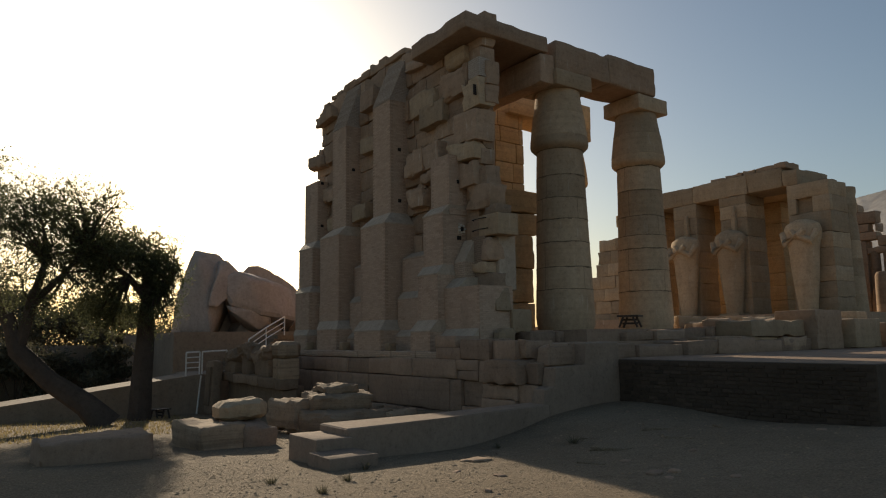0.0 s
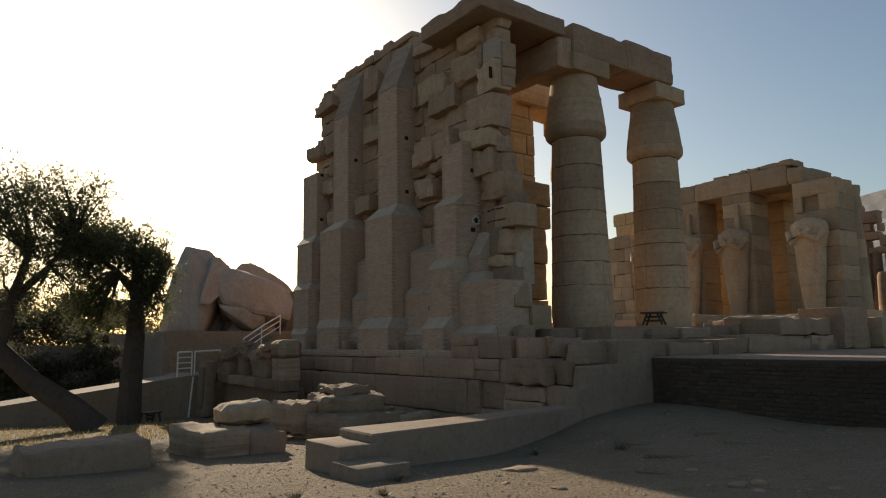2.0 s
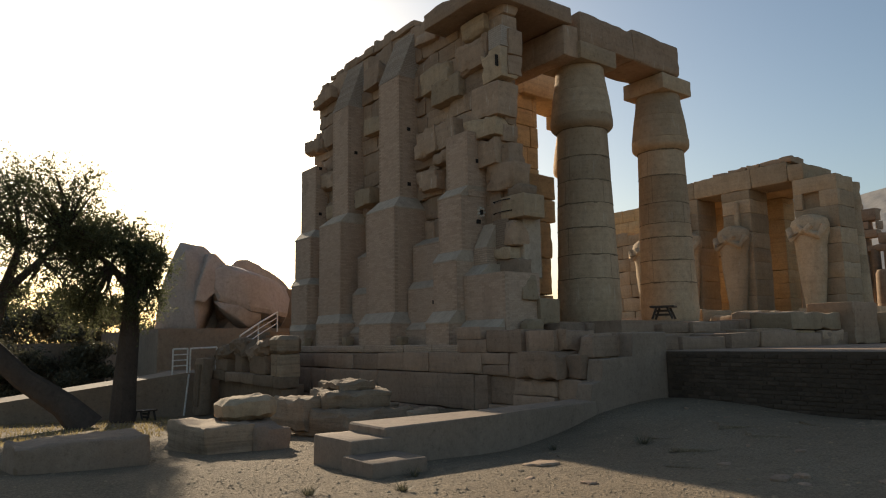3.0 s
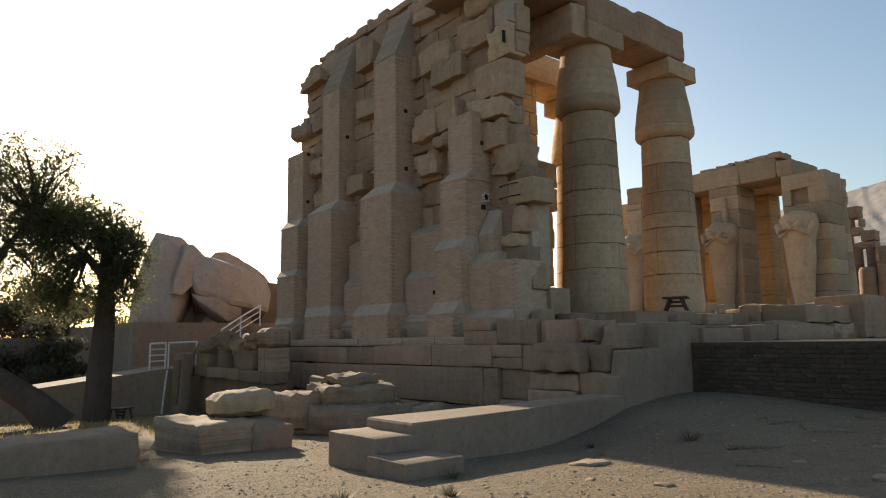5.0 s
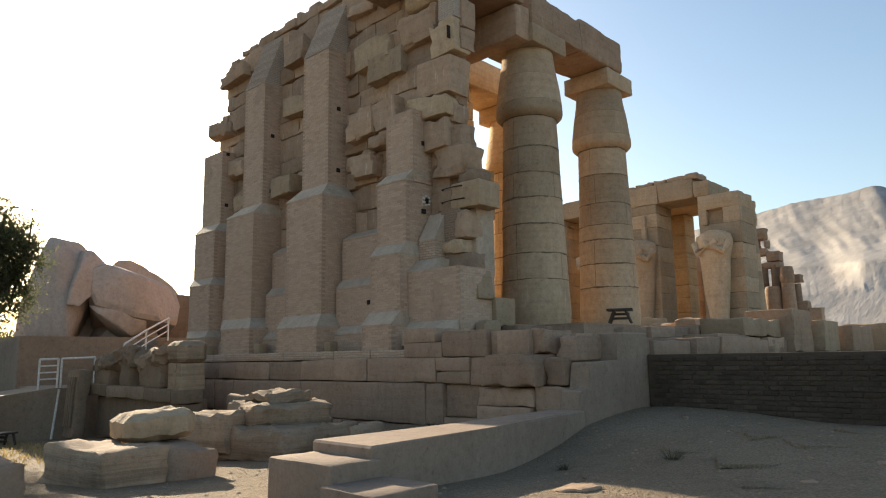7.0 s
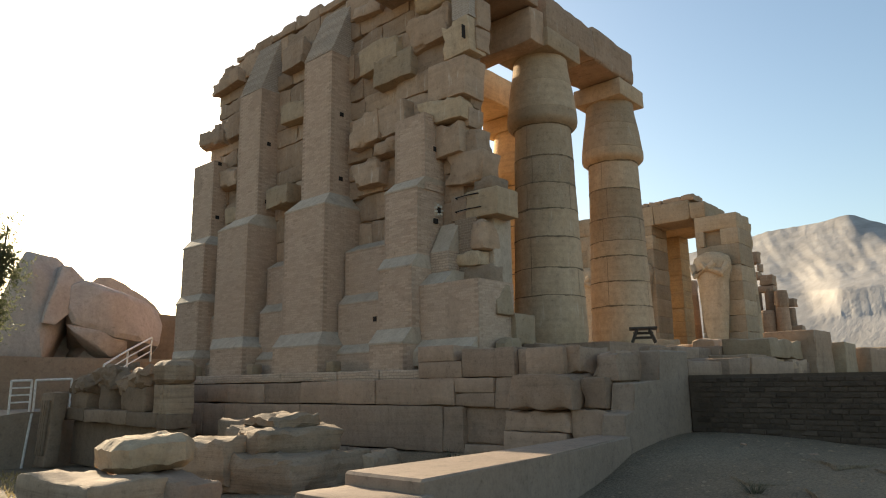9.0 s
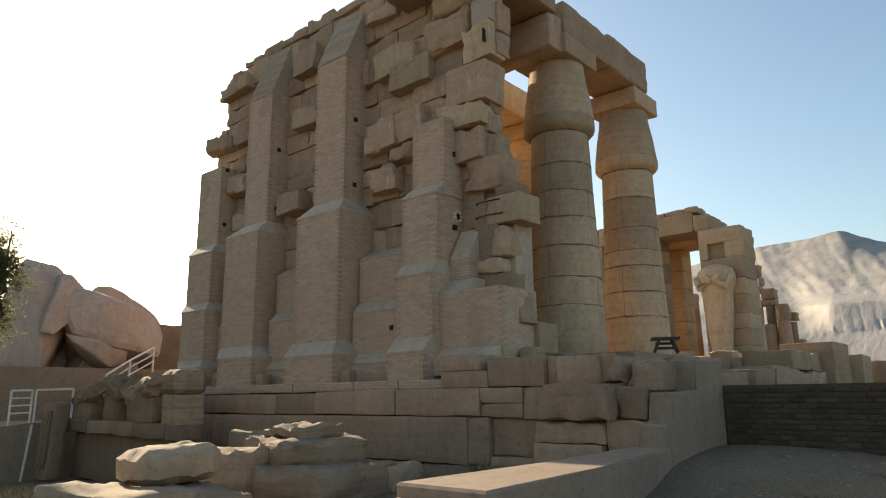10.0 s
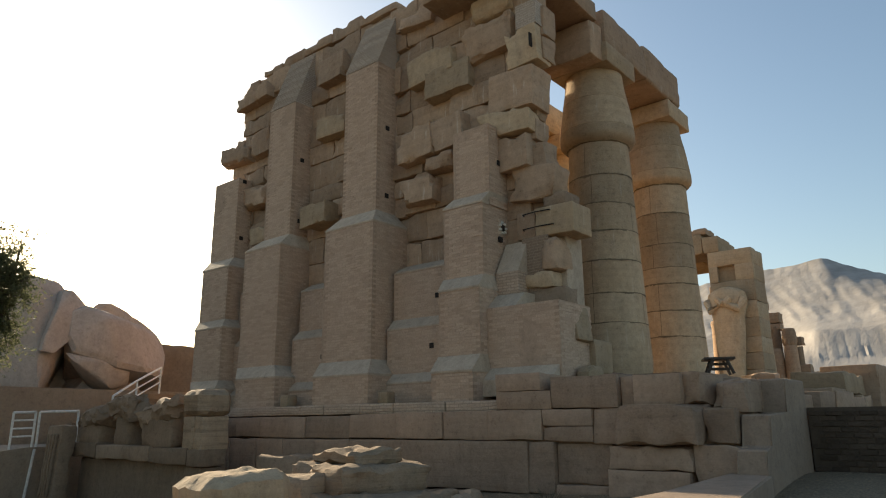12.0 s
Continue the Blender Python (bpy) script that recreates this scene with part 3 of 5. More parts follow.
def buttress(label, tiers, cap_to, mat=BRICK):
    """tiers: face x, y0, y1, foot z, top z; each sloped plaster cap climbs to the next face."""
    tiers = [(b[0], *b[2:]) for b in (settled(x, 14.75, y0, y1, zf, zt) for x, y0, y1, zf, zt in tiers)]
    if cap_to:
        head = settle(cap_to[0], (tiers[0][1] + tiers[0][2]) / 2 - 0.3, cap_to[1])
        cap_to = (head.x, head.z)
    x, y0, y1, zf, zt = tiers[0]
    ob = empty("buttress", (14.4, (y0 + y1) / 2, zf), label, "buttress", "brick buttresses of the west wall", "")
    layer = Bricklayer(ob, int(y0 * 10))
    for i, (x, y0, y1, zf, zt) in enumerate(tiers):
        bm = bmesh.new()
        box_in(bm, x, 14.95, y0, y1, zf, zt)
        part("brick_shaft", bm, MORTAR, ob)
        layer.face("x", x, y0, y1, zf + (0.0 if i == 0 else 0.15), zt, 110)
        layer.face("y", y0, x + 0.02, 14.68, zf, zt, 60)
        if i + 1 < len(tiers):
            nx, n0, n1 = tiers[i + 1][:3]
            rise = 0.75 * (nx - x) + 0.08
            bm = bmesh.new()
            lo = [(x - 0.02, y0 - 0.015, zt), (x - 0.02, y1 + 0.015, zt), (14.7, y1 + 0.015, zt), (14.7, y0 - 0.015, zt)]
            hi = [(nx - 0.012, n0 - 0.02, zt + rise), (nx - 0.012, n1 + 0.02, zt + rise), (14.7, n1 + 0.02, zt + rise), (14.7, n0 - 0.02, zt + rise)]
            a = [bm.verts.new((p[0], p[1], p[2] - 0.05)) for p in lo]
            b = [bm.verts.new(p) for p in lo]
            c = [bm.verts.new(p) for p in hi]
            for u, w in ((a, b), (b, c)):
                for k in range(4):
                    bm.faces.new((u[k], u[(k + 1) % 4], w[(k + 1) % 4], w[k]))
            bm.faces.new(a)
            bm.faces.new(c)
            part("plaster_cap", bm, PLASTER, ob, "sloped grey plaster cap")
    if cap_to:
        cx, cz = cap_to
        x, y0, y1, zf, zt = tiers[-1]
        bm = bmesh.new()
        prism(bm, [(x, zt), (14.95, zt), (14.95, cz), (cx, cz)], "y", y0, y1)
        part("sloped_head", bm, BRICKPALE, ob, "sloping head of stepped bricks")
        rows = 26
        for i in range(rows):
            f = (i + 0.5) / rows
            bm = bmesh.new()
            px, pz = x + (cx - x) * f, zt + (cz - zt) * f
            box_in(bm, px - 0.035, px + 0.2, y0 - 0.01, y1 + 0.01, pz - 0.022, pz + 0.022)
            part("brick_course", bm, BRICKPALE, ob)
    # near-black blocks draw the shade of putlog holes in the yard side
    for z in (3.3, 5.0, 7.0, 9.1):
        x, y0, y1, zf, zt = tiers[-1]
        if z < zt:
            bm = bmesh.new()
            box_in(bm, 14.25, 14.39, y0 - 0.032, y0 + 0.05, z, z + 0.13)
            part("putlog_hole", bm, HOLESHADE_IRON, ob, "near-black block for the shade in a small square hole")
    layer.close()
    return ob


BRICKPALE = brick_mat("pale_worn_brick", (0.44, 0.36, 0.285), (0.50, 0.41, 0.33), (0.33, 0.26, 0.2), stain=(0.45, 0.37, 0.30))


BROWNBRICK = brick_mat("dark_worn_brick", (0.25, 0.175, 0.12), (0.31, 0.22, 0.155), (0.38, 0.285, 0.2), stain=(0.27, 0.195, 0.135))


def infill(y0, y1, steps, label):
    """Stepped brick wall between two buttresses with sloped plaster ledges."""
    steps = [(b[0], b[4], b[5], nx + 0.1) for b, nx in ((settled(x, 14.72, y0, y1, zf, zt), nx) for x, zf, zt, nx in steps)]
    y0, y1 = y0 + 0.2, y1 + 0.2
    ob = empty("brick_infill", (14.4, (y0 + y1) / 2, steps[0][1]), label, "brick wall", "brick walls between the buttresses", "structure")
    layer = Bricklayer(ob, int(y0 * 10))
    for x, zf, zt, nx in steps:
        bm = bmesh.new()
        box_in(bm, x, 14.9, y0, y1, zf, zt)
        part("brick_panel", bm, MORTAR, ob)
        layer.face("x", x, y0, y1, zf, zt, 100)
        bm = bmesh.new()
        prism(bm, [(x - 0.015, zt), (14.85, zt), (14.85, zt + 0.36), (nx, zt + 0.3), (x - 0.01, zt + 0.04)], "y", y0 + 0.004, y1 - 0.004)
        part("plaster_ledge", bm, PLASTER, ob, "sloped grey plaster ledge")
    # two near-black blocks stand for the shade of putlog holes
    for z in (2.5, 3.8):
        bm = bmesh.new()
        y = y0 + 0.25 * (y1 - y0)
        face = [x for x, zf, zt, nx in steps if zf <= z][-1]
        box_in(bm, face - 0.022, face + 0.2, y, y + 0.13, z, z + 0.13)
        part("putlog_hole", bm, HOLESHADE_IRON, ob, "near-black block for the shade in a small square hole")
    layer.close()


west_wall()
buttress("tall stepped brick buttress reaching the wall head", [(12.9, 22.2, 24.28, 2.3, 3.3), (13.25, 22.42, 24.35, 3.2, 7.45), (13.7, 22.68, 24.08, 7.4, 12.6)], (14.42, 14.6))
buttress("tall stepped brick buttress with plastered offsets", [(13.1, 26.2, 28.1, 2.3, 3.6), (13.42, 26.65, 28.5, 3.5, 7.75), (13.75, 26.6, 27.95, 7.7, 12.75)], (14.42, 14.9))
buttress("short stepped brick buttress beside the ruined corner", [(12.9, 18.95, 20.14, 2.3, 3.05), (13.25, 18.95, 20.16, 3.0, 5.0), (13.52, 18.95, 20.16, 4.9, 7.15), (13.75, 18.82, 19.95, 7.1, 9.25)], None)
buttress("narrow stepped brick buttress at the wall's far end", [(13.1, 29.2, 30.6, 2.3, 3.5), (13.3, 29.35, 30.95, 3.4, 5.5), (13.55, 29.6, 31.15, 5.4, 7.65), (13.9, 29.85, 31.3, 7.6, 11.0)], None)
infill(20.16, 22.3, [(13.55, 2.3, 2.95, 13.75), (13.75, 2.9, 4.35, 13.95), (13.95, 4.3, 5.9, 14.4)], "brown brick infill with stepped plaster ledges")
infill(24.36, 26.3, [(13.6, 2.3, 3.1, 13.8), (13.8, 3.0, 4.6, 14.0), (14.0, 4.5, 6.1, 14.4)], "brown brick infill in the shaded bay between buttresses")
infill(28.5, 29.5, [(13.6, 2.3, 3.2, 13.8), (13.8, 3.1, 4.8, 14.0), (14.0, 4.7, 6.6, 14.4)], "narrow brown brick infill at the far bay")

PENDING.clear()


def corner_pier():
    ob = empty("corner_pier", (14.0, 17.9, 2.4), "low brick pier patching the broken wall corner", "brick pier", kind="structure")
    bm = bmesh.new()
    prism(bm, [(13.5, 2.4), (14.9, 2.4), (14.9, 4.4), (13.5, 4.4)], "y", 17.0, 18.95)
    part("brick_panel", bm, MORTAR, ob)
    layer = Bricklayer(ob, 3)
    layer.face("x", 13.5, 17.0, 18.95, 2.9, 4.4, 200)
    layer.face("y", 17.0, 13.52, 14.9, 2.4, 4.4, 100)
    layer.close()
    bm = bmesh.new()
    prism(bm, [(13.2, 2.75), (13.52, 3.05), (13.52, 2.4), (13.2, 2.4)], "y", 17.05, 18.9)
    part("plaster_ledge", bm, PLASTER, ob, "sloped grey plaster ledge")
    bm = bmesh.new()
    prism(bm, [(13.5, 4.4), (14.4, 4.4), (14.4, 4.75), (13.9, 4.75)], "y", 18.1, 18.95)
    part("plaster_ledge", bm, PLASTER, ob, "sloped grey plaster ledge")
    bm = bmesh.new()
    box_in(bm, 13.95, 14.75, 18.3, 18.92, 4.4, 5.3)
    part("brick_panel", bm, BRICK, ob)
    bm = bmesh.new()
    prism(bm, [(13.95, 5.3), (14.4, 6.1), (14.75, 6.1), (14.75, 5.3)], "y", 18.3, 18.92)
    part("plaster_ledge", bm, PLASTER, ob, "sloped grey plaster ledge")
    bm = bmesh.new()
    box_in(bm, 14.36, 15.0, 17.7, 18.42, 4.4, 6.16)
    part("brick_panel", bm, BROWNBRICK, ob, "dark brick patch")
    bm = bmesh.new()
    box_in(bm, 14.7, 15.46, 17.4, 18.3, 4.3, 6.5)
    part("plaster_pier", bevelled(bm, 0.03), PLASTER, ob, "plain upright plastered pier")
    for b, mat, r, t in (((14.25, 15.0, 17.38, 17.9, 5.27, 6.1), STONE, 0.12, 0), ((14.24, 14.8, 17.56, 18.42, 4.88, 5.26), PALE, 0.03, 1), ((14.32, 14.9, 17.26, 18.44, 4.38, 4.87), BROWN, 0.03, 0),
                         ((14.15, 14.75, 16.93, 17.3, 3.55, 4.32), PALE, 0.05, -9), ((14.75, 15.6, 16.85, 17.35, 2.85, 3.64), PALE, 0.025, 0), ((13.95, 14.7, 16.55, 17.0, 2.4, 3.02), PALE, 0.16, 4)):
        stone("stone_block", b, mat, ob, r=r, rough=0.02, step=0.14, chip=0.2, turn=(t, 0, t * 0.5))
    stone("stone_block", (14.36, 15.25, 17.0, 18.05, 6.12, 6.84), PALE, ob, "pale block jutting from the corner, held by iron cramps", r=0.03, rough=0.012, step=0.14, chip=0.15)
    stone("stone_block", (14.42, 15.2, 18.07, 18.6, 6.15, 6.85), STONE, ob, r=0.02, rough=0.012, step=0.2, chip=0.15)
    stone("stone_block", (14.45, 15.2, 17.25, 17.9, 6.86, 7.2), BROWN, ob, r=0.06, rough=0.03, step=0.14, chip=0.3)
    stone("stone_block", (14.4, 15.2, 17.5, 18.75, 7.1, 8.0), STONE, ob, r=0.03, rough=0.03, step=0.16, chip=0.4, turn=(6, 0, 2))
    stone("stone_block", (14.5, 15.2, 17.75, 18.7, 7.9, 8.6), STONE, ob, r=0.03, rough=0.03, step=0.16, chip=0.35, turn=(-5, 0, 2))
    for z0, y0, y1 in ((6.74, 17.6, 18.38), (6.37, 17.52, 18.39)):
        bm = bmesh.new()
        tube(bm, [(14.42, y1, z0), (14.335, y1 - 0.02, z0), (14.325, (y0 + y1) / 2, z0 + 0.012), (14.33, y0 + 0.02, z0), (14.42, y0, z0)], [0.022, 0.016, 0.013, 0.016, 0.022], 6)
        part("iron_cramp", bm, HOLESHADE_IRON, ob, "thin dark iron cramp")


corner_pier()
upright((14.2, 17.9, 5.0))


# ---- roof, architraves and columns of the hall ----
def column(x, y, foot, group, label, mat, joints, head=10.95, girth=1.0):
    ob = empty("column", (x, y, foot), label, "column", group)
    rise = head - foot
    # shaft: waisted foot, slow taper, then the swelling bud under a square slab
    def radius(z):
        return girth * outline(z)

    def outline(z):
        f = (z - foot) / rise
        if f < 0.06:
            return 1.03 + 0.075 * math.sin(f / 0.06 * math.pi / 2)
        if f < 0.745:
            return 1.105 - 0.215 * ((f - 0.06) / 0.685) ** 0.9
        b = (f - 0.745) / 0.255
        return 0.90 + 0.21 * math.sin(min(1, b / 0.10) * math.pi / 2) - 0.06 * ease(0.14, 0.45, b) - 0.18 * ease(0.35, 1.0, b)
    levels = [foot] + [z for z in joints if z > foot + 0.1] + [foot + rise * 0.745, foot + rise * 0.80, foot + rise * 0.90, head]
    rng = random.Random(int(x * 10 + y))
    for k, (z0, z1) in enumerate(zip(levels, levels[1:])):
        prof = [(radius(z0) - 0.01, z0 - foot), (radius(z0 + 0.012), z0 + 0.012 - foot)]
        prof += [(radius(z0 + (z1 - z0) * i / 6), z0 + (z1 - z0) * i / 6 - foot) for i in range(1, 6)]
        prof += [(radius(z1 - 0.01), z1 - 0.01 - foot), (radius(z1 - 0.01) - 0.01, z1 - foot)]
        verts, faces = lathe(prof, 48, (x, y + k))
        link_mesh("column_drum", verts, faces, mat, ob, at=(x, y, foot))
        # ragged mortar bed over the joint
        if 0 < k < len(levels) - 3:
            n, verts, faces = 120, [], []
            thick = rng.uniform(0.6, 1.25)
            for i in range(n):
                t = 2 * math.pi * i / n
                q = Vector((math.cos(t) * 2.6, math.sin(t) * 2.6, k * 3.1 + x))
                low = (0.014 + 0.05 * max(0, noise.noise(q) + 0.15) + 0.016 * noise.noise(q * 5)) * thick
                high = (0.012 + 0.035 * max(0, noise.noise(q + Vector((7, 0, 0)))) + 0.014 * noise.noise(q * 6)) * thick
                mean = 0.02 * noise.noise(q * 0.6)
                for dz in (mean - max(0.006, low), mean + max(0.006, high)):
                    rr = radius(z0 + dz) * (1 + 0.012 * noise.noise(Vector((math.cos(t) * 2 + x, math.sin(t) * 2 + y + k, (z0 + dz - foot) * 1.3)))) + 0.007
                    verts.append((rr * math.cos(t), rr * math.sin(t), z0 + dz - foot))
            for i in range(n):
                j = (i + 1) % n
                faces.append((2 * i, 2 * j, 2 * j + 1, 2 * i + 1))
            link_mesh("mortar_bed", verts, faces, JOINT, ob, "dark ragged mortar bed", at=(x, y, foot))
        # upright joints between the stones of a drum
        if 0 < k < len(levels) - 4 and k % 4 != 3:
            for turn in ((180,), (178, 262), (184,))[k % 3]:
                bm = bmesh.new()
                last = None
                for s in range(9):
                    zz = z0 + (z1 - z0) * s / 8
                    wob = 0.012 * noise.noise(Vector((zz * 3, turn, x)))
                    wide = 0.006 + 0.006 * abs(noise.noise(Vector((zz * 6, turn, y))))
                    pair = []
                    for o in (-wide, wide):
                        t = radians(turn + 6 * (k % 2)) + wob + o
                        rr = radius(zz) * (1 + 0.012 * noise.noise(Vector((math.cos(t) * 2 + x, math.sin(t) * 2 + y + k, (zz - foot) * 1.3)))) + 0.007
                        pair.append(bm.verts.new((x + rr * math.cos(t), y + rr * math.sin(t), zz)))
                    if last:
                        bm.faces.new((last[0], last[1], pair[1], pair[0]))
                    last = pair
                part("drum_joint", bm, JOINT, ob, "dark upright joint")
    stone("abacus", (x - 0.96 * girth, x + 0.96 * girth, y - 0.96 * girth, y + 0.96 * girth, head, head + 0.64), mat, ob, "square stone slab", r=0.05, rough=0.02, step=0.4)
    return ob


JOINT = plain_mat("dark_joint", (0.19, 0.14, 0.09), 0.95, 0.0, 5.0, 0.35)
COLUMNS = "bud columns of the hall"
column(18.83, 18.6, 1.78, COLUMNS, "sandstone bud column of stacked drums beside the wall", PALE, (3.3, 4.12, 5.05, 5.92, 6.73, 7.6), 10.95)
column(23.62, 18.68, 1.78, COLUMNS, "sandstone bud column under the architrave's free end", PALE, (3.36, 4.22, 5.12, 5.67, 6.48, 7.58), 10.93)
column(23.38, 22.85, 1.78, COLUMNS, "golden sandstone bud column inside the hall, bounced sun in its colour", GOLD_BOUNCE, (2.7, 3.8, 4.9, 5.9, 6.8, 7.7), 10.75)
PENDING.clear()


def top_thing(name, box, mat, label, category, group="", **kw):
    return tagged(stone(name, box, mat, **kw), label, category, group)


top_thing("architrave", (17.95, 20.9, 17.7, 19.5, 11.6, 12.72), STONE, "cracked sandstone architrave over the columns", "architrave", "architraves of the hall", r=0.06, rough=0.03, step=0.35, chip=0.12, limit=12)
top_thing("architrave", (20.92, 23.84, 17.72, 19.5, 11.6, 12.86), STONE, "long sandstone architrave ending in the open", "architrave", "architraves of the hall", r=0.08, rough=0.04, step=0.35, chip=0.12, limit=12)
top_thing("architrave", (17.2, 17.93, 17.8, 23.1, 10.95, 12.1), STONE, "sandstone beam running inwards from the column", "architrave", "architraves of the hall", r=0.06, rough=0.03, step=0.4, chip=0.1, limit=12)
top_thing("architrave", (19.4, 24.6, 22.1, 23.9, 11.4, 12.6), GOLD_BOUNCE, "golden sandstone beam over the inner column, bounced sun in its colour", "architrave", "architraves of the hall", r=0.06, rough=0.03, step=0.5, limit=10)
top_thing("roof_slab", (13.68, 17.6, 17.75, 21.2, 12.13, 12.74), STONE, "thick stone roof slab bridging wall and architrave", "roof slab", "roof slabs of the hall", r=0.05, rough=0.03, step=0.4, chip=0.1)

PENDING.clear()


def inner_pier():
    ob = empty("masonry_pier", (20.0, 24.4, 3.0), "golden sandstone masonry pier deep in the hall, bounced sun in its colour", "pier", kind="structure")
    rng = random.Random(9)
    z = 3.0
    while z < 12.8:
        h = rng.uniform(0.6, 0.9)
        right = 20.3
        x = 17.9
        while x < right - 0.1:
            w = rng.uniform(0.7, 1.2)
            stone("stone_block", (x, min(x + w, right), 22.1 + rng.uniform(0, 0.03), 23.3, z, min(z + h, 13.0) - 0.015), GOLD_BOUNCE, ob, r=0.04, rough=0.02, step=0.5, limit=4)
            x += w + 0.012
        z += h
    for k, (x1, z0, z1) in enumerate(((19.2, 3.0, 4.4), (19.15, 4.42, 5.8), (19.25, 5.82, 7.2), (19.5, 7.22, 8.1), (19.5, 8.12, 9.03))):
        stone("stone_block", (17.6, x1, 20.5, 21.6, z0, z1), GOLD_BOUNCE, ob, r=0.05, rough=0.04, step=0.3, chip=0.15)


inner_pier()
# unseen block, added to stop sun passing through the hall onto the yard
tagged(stone("wall_hall_rear", (19.8, 22.0, 34.0, 36.0, 2.9, 13.2), STONE, r=0.05, rough=0.03, step=0.5, chip=0.2), "unseen sandstone block added to keep the sun off the yard", "wall", kind="structure")
upright((19.5, 22.5, 7.0))


# ---- platform, podium courses and the yard's edge ----
def podium():
    bm = bmesh.new()
    box_in(bm, 13.05, 16.0, 14.9, 18.3, -2.5, 1.38)
    box_in(bm, 13.05, 16.0, 18.3, 32.0, -2.5, 0.95)
    box_in(bm, 16.0, 60.0, 14.9, 46.0, -2.5, 1.4)
    box_in(bm, 15.45, 60.0, 6.6, 14.85, -2.5, 0.93)
    box_in(bm, 12.76, 13.05, 13.5, 18.4, -2.5, 0.92)
    box_in(bm, 13.05, 15.45, 13.5, 14.9, -2.5, 0.92)
    box_in(bm, 16.6, 60.0, 15.5, 46.0, 1.4, 1.8)
    box_in(bm, 15.6, 16.6, 17.0, 46.0, 1.4, 1.8)
    core = tagged(part("podium", bm, DARKSTONE), "worn sandstone temple platform under the columns", "platform", kind="structure")
    rng = random.Random(12)
    # long face under the buttresses: loose courses farther on, tight squared blocks near the corner
    for z0, z1, x, lo, hi in ((0.36, 0.9, 12.6, 22.55, 31.7), (-0.62, 0.34, 12.54, 22.5, 31.7), (-1.9, -0.64, 12.46, 16.5, 31.7)):
        y = lo
        while y < hi:
            w = rng.uniform(1.1, 2.3)
            stone("stone_block", (x + rng.uniform(-0.04, 0.04), 13.2, y, y + w - 0.01, z0, z1 - 0.008), DARKSTONE, core, r=0.015, rough=0.012, step=0.25, chip=0.1)
            y += w
    for y0, y1, z0, z1, x in ((17.1, 18.16, 1.31, 1.66, 12.54), (16.88, 18.16, 0.95, 1.305, 12.55), (15.5, 16.87, 0.95, 1.55, 12.55), (15.17, 15.48, 0.95, 1.5, 12.68), (14.31, 15.16, 0.96, 1.5, 12.5),
                             (20.98, 22.53, 0.38, 0.93, 12.58), (19.61, 20.97, 0.37, 0.94, 12.55), (18.4, 19.6, 0.36, 0.94, 12.57), (17.11, 18.39, 0.36, 0.945, 12.55), (16.03, 17.1, 0.63, 0.945, 12.55), (16.03, 17.1, 0.35, 0.625, 12.56), (15.46, 16.02, 0.32, 0.945, 12.58),
                             (17.45, 22.48, -0.62, 0.345, 12.54), (16.86, 17.44, -0.6, 0.345, 12.55), (15.7, 16.85, -0.4, 0.31, 12.66), (15.7, 16.85, -0.63, -0.41, 12.55)):
        stone("stone_block", (x, 13.5, y0, y1 - 0.003, z0, z1 - 0.003), DARKSTONE, core, r=0.007, rough=0.006, step=0.2, chip=0.05, limit=16)
    y = 18.3
    while y < 31:
        w = rng.uniform(0.8, 1.6)
        stone("stone_block", (12.74 + rng.uniform(-0.03, 0.03), 13.4, y, y + w - 0.01, 0.92, 1.16), BRICK, core, r=0.03, rough=0.02, step=0.5)
        y += w
    # stepped blocks at the corner: x0, x1, y0, y1, z0, z1, turn
    for *b, t in ((12.25, 13.5, 14.0, 15.44, 0.31, 0.985, 0), (12.42, 13.6, 14.2, 15.68, -0.1, 0.3, 1), (12.4, 13.5, 14.25, 15.7, -0.75, -0.11, 0), (12.62, 13.6, 13.95, 14.3, 0.95, 1.52, -7), (12.95, 14.2, 13.5, 14.0, 0.92, 1.4, 5),
                  (12.55, 13.6, 13.45, 13.98, 0.35, 0.9, -4), (12.75, 13.9, 13.36, 13.8, 0.84, 1.35, 4), (12.5, 13.5, 13.36, 14.2, -0.35, 0.33, 2), (13.7, 14.8, 13.4, 14.5, 0.9, 1.4, 2), (14.3, 15.5, 13.4, 14.9, 0.9, 1.42, 0)):
        stone("stone_block", b, DARKSTONE, core, r=0.014, rough=0.01, step=0.12, chip=0.2, limit=14, turn=(0, 0, t))
    # upper edge under the columns
    x = 15.2
    while x < 40:
        w = rng.uniform(1.0, 2.2)
        y = 16.6 if x < 16.4 else 15.15
        stone("stone_block", (x, x + w - 0.02, y + rng.uniform(-0.15, 0.15), y + 1.0, 1.38, 1.82 + rng.uniform(-0.1, 0.04)), DARKSTONE, core, r=0.04, rough=0.03, step=0.35, chip=0.14)
        x += w
    x = 15.3
    while x < 40:
        w = rng.uniform(1.2, 2.6)
        stone("stone_block", (x, x + w - 0.02, 13.6 + rng.uniform(-0.2, 0.2), 15.6, 0.9, 1.4 + rng.uniform(-0.15, 0.05)), DARKSTONE, core, r=0.04, rough=0.03, step=0.4, chip=0.12)
        x += w


podium()
PENDING.clear()


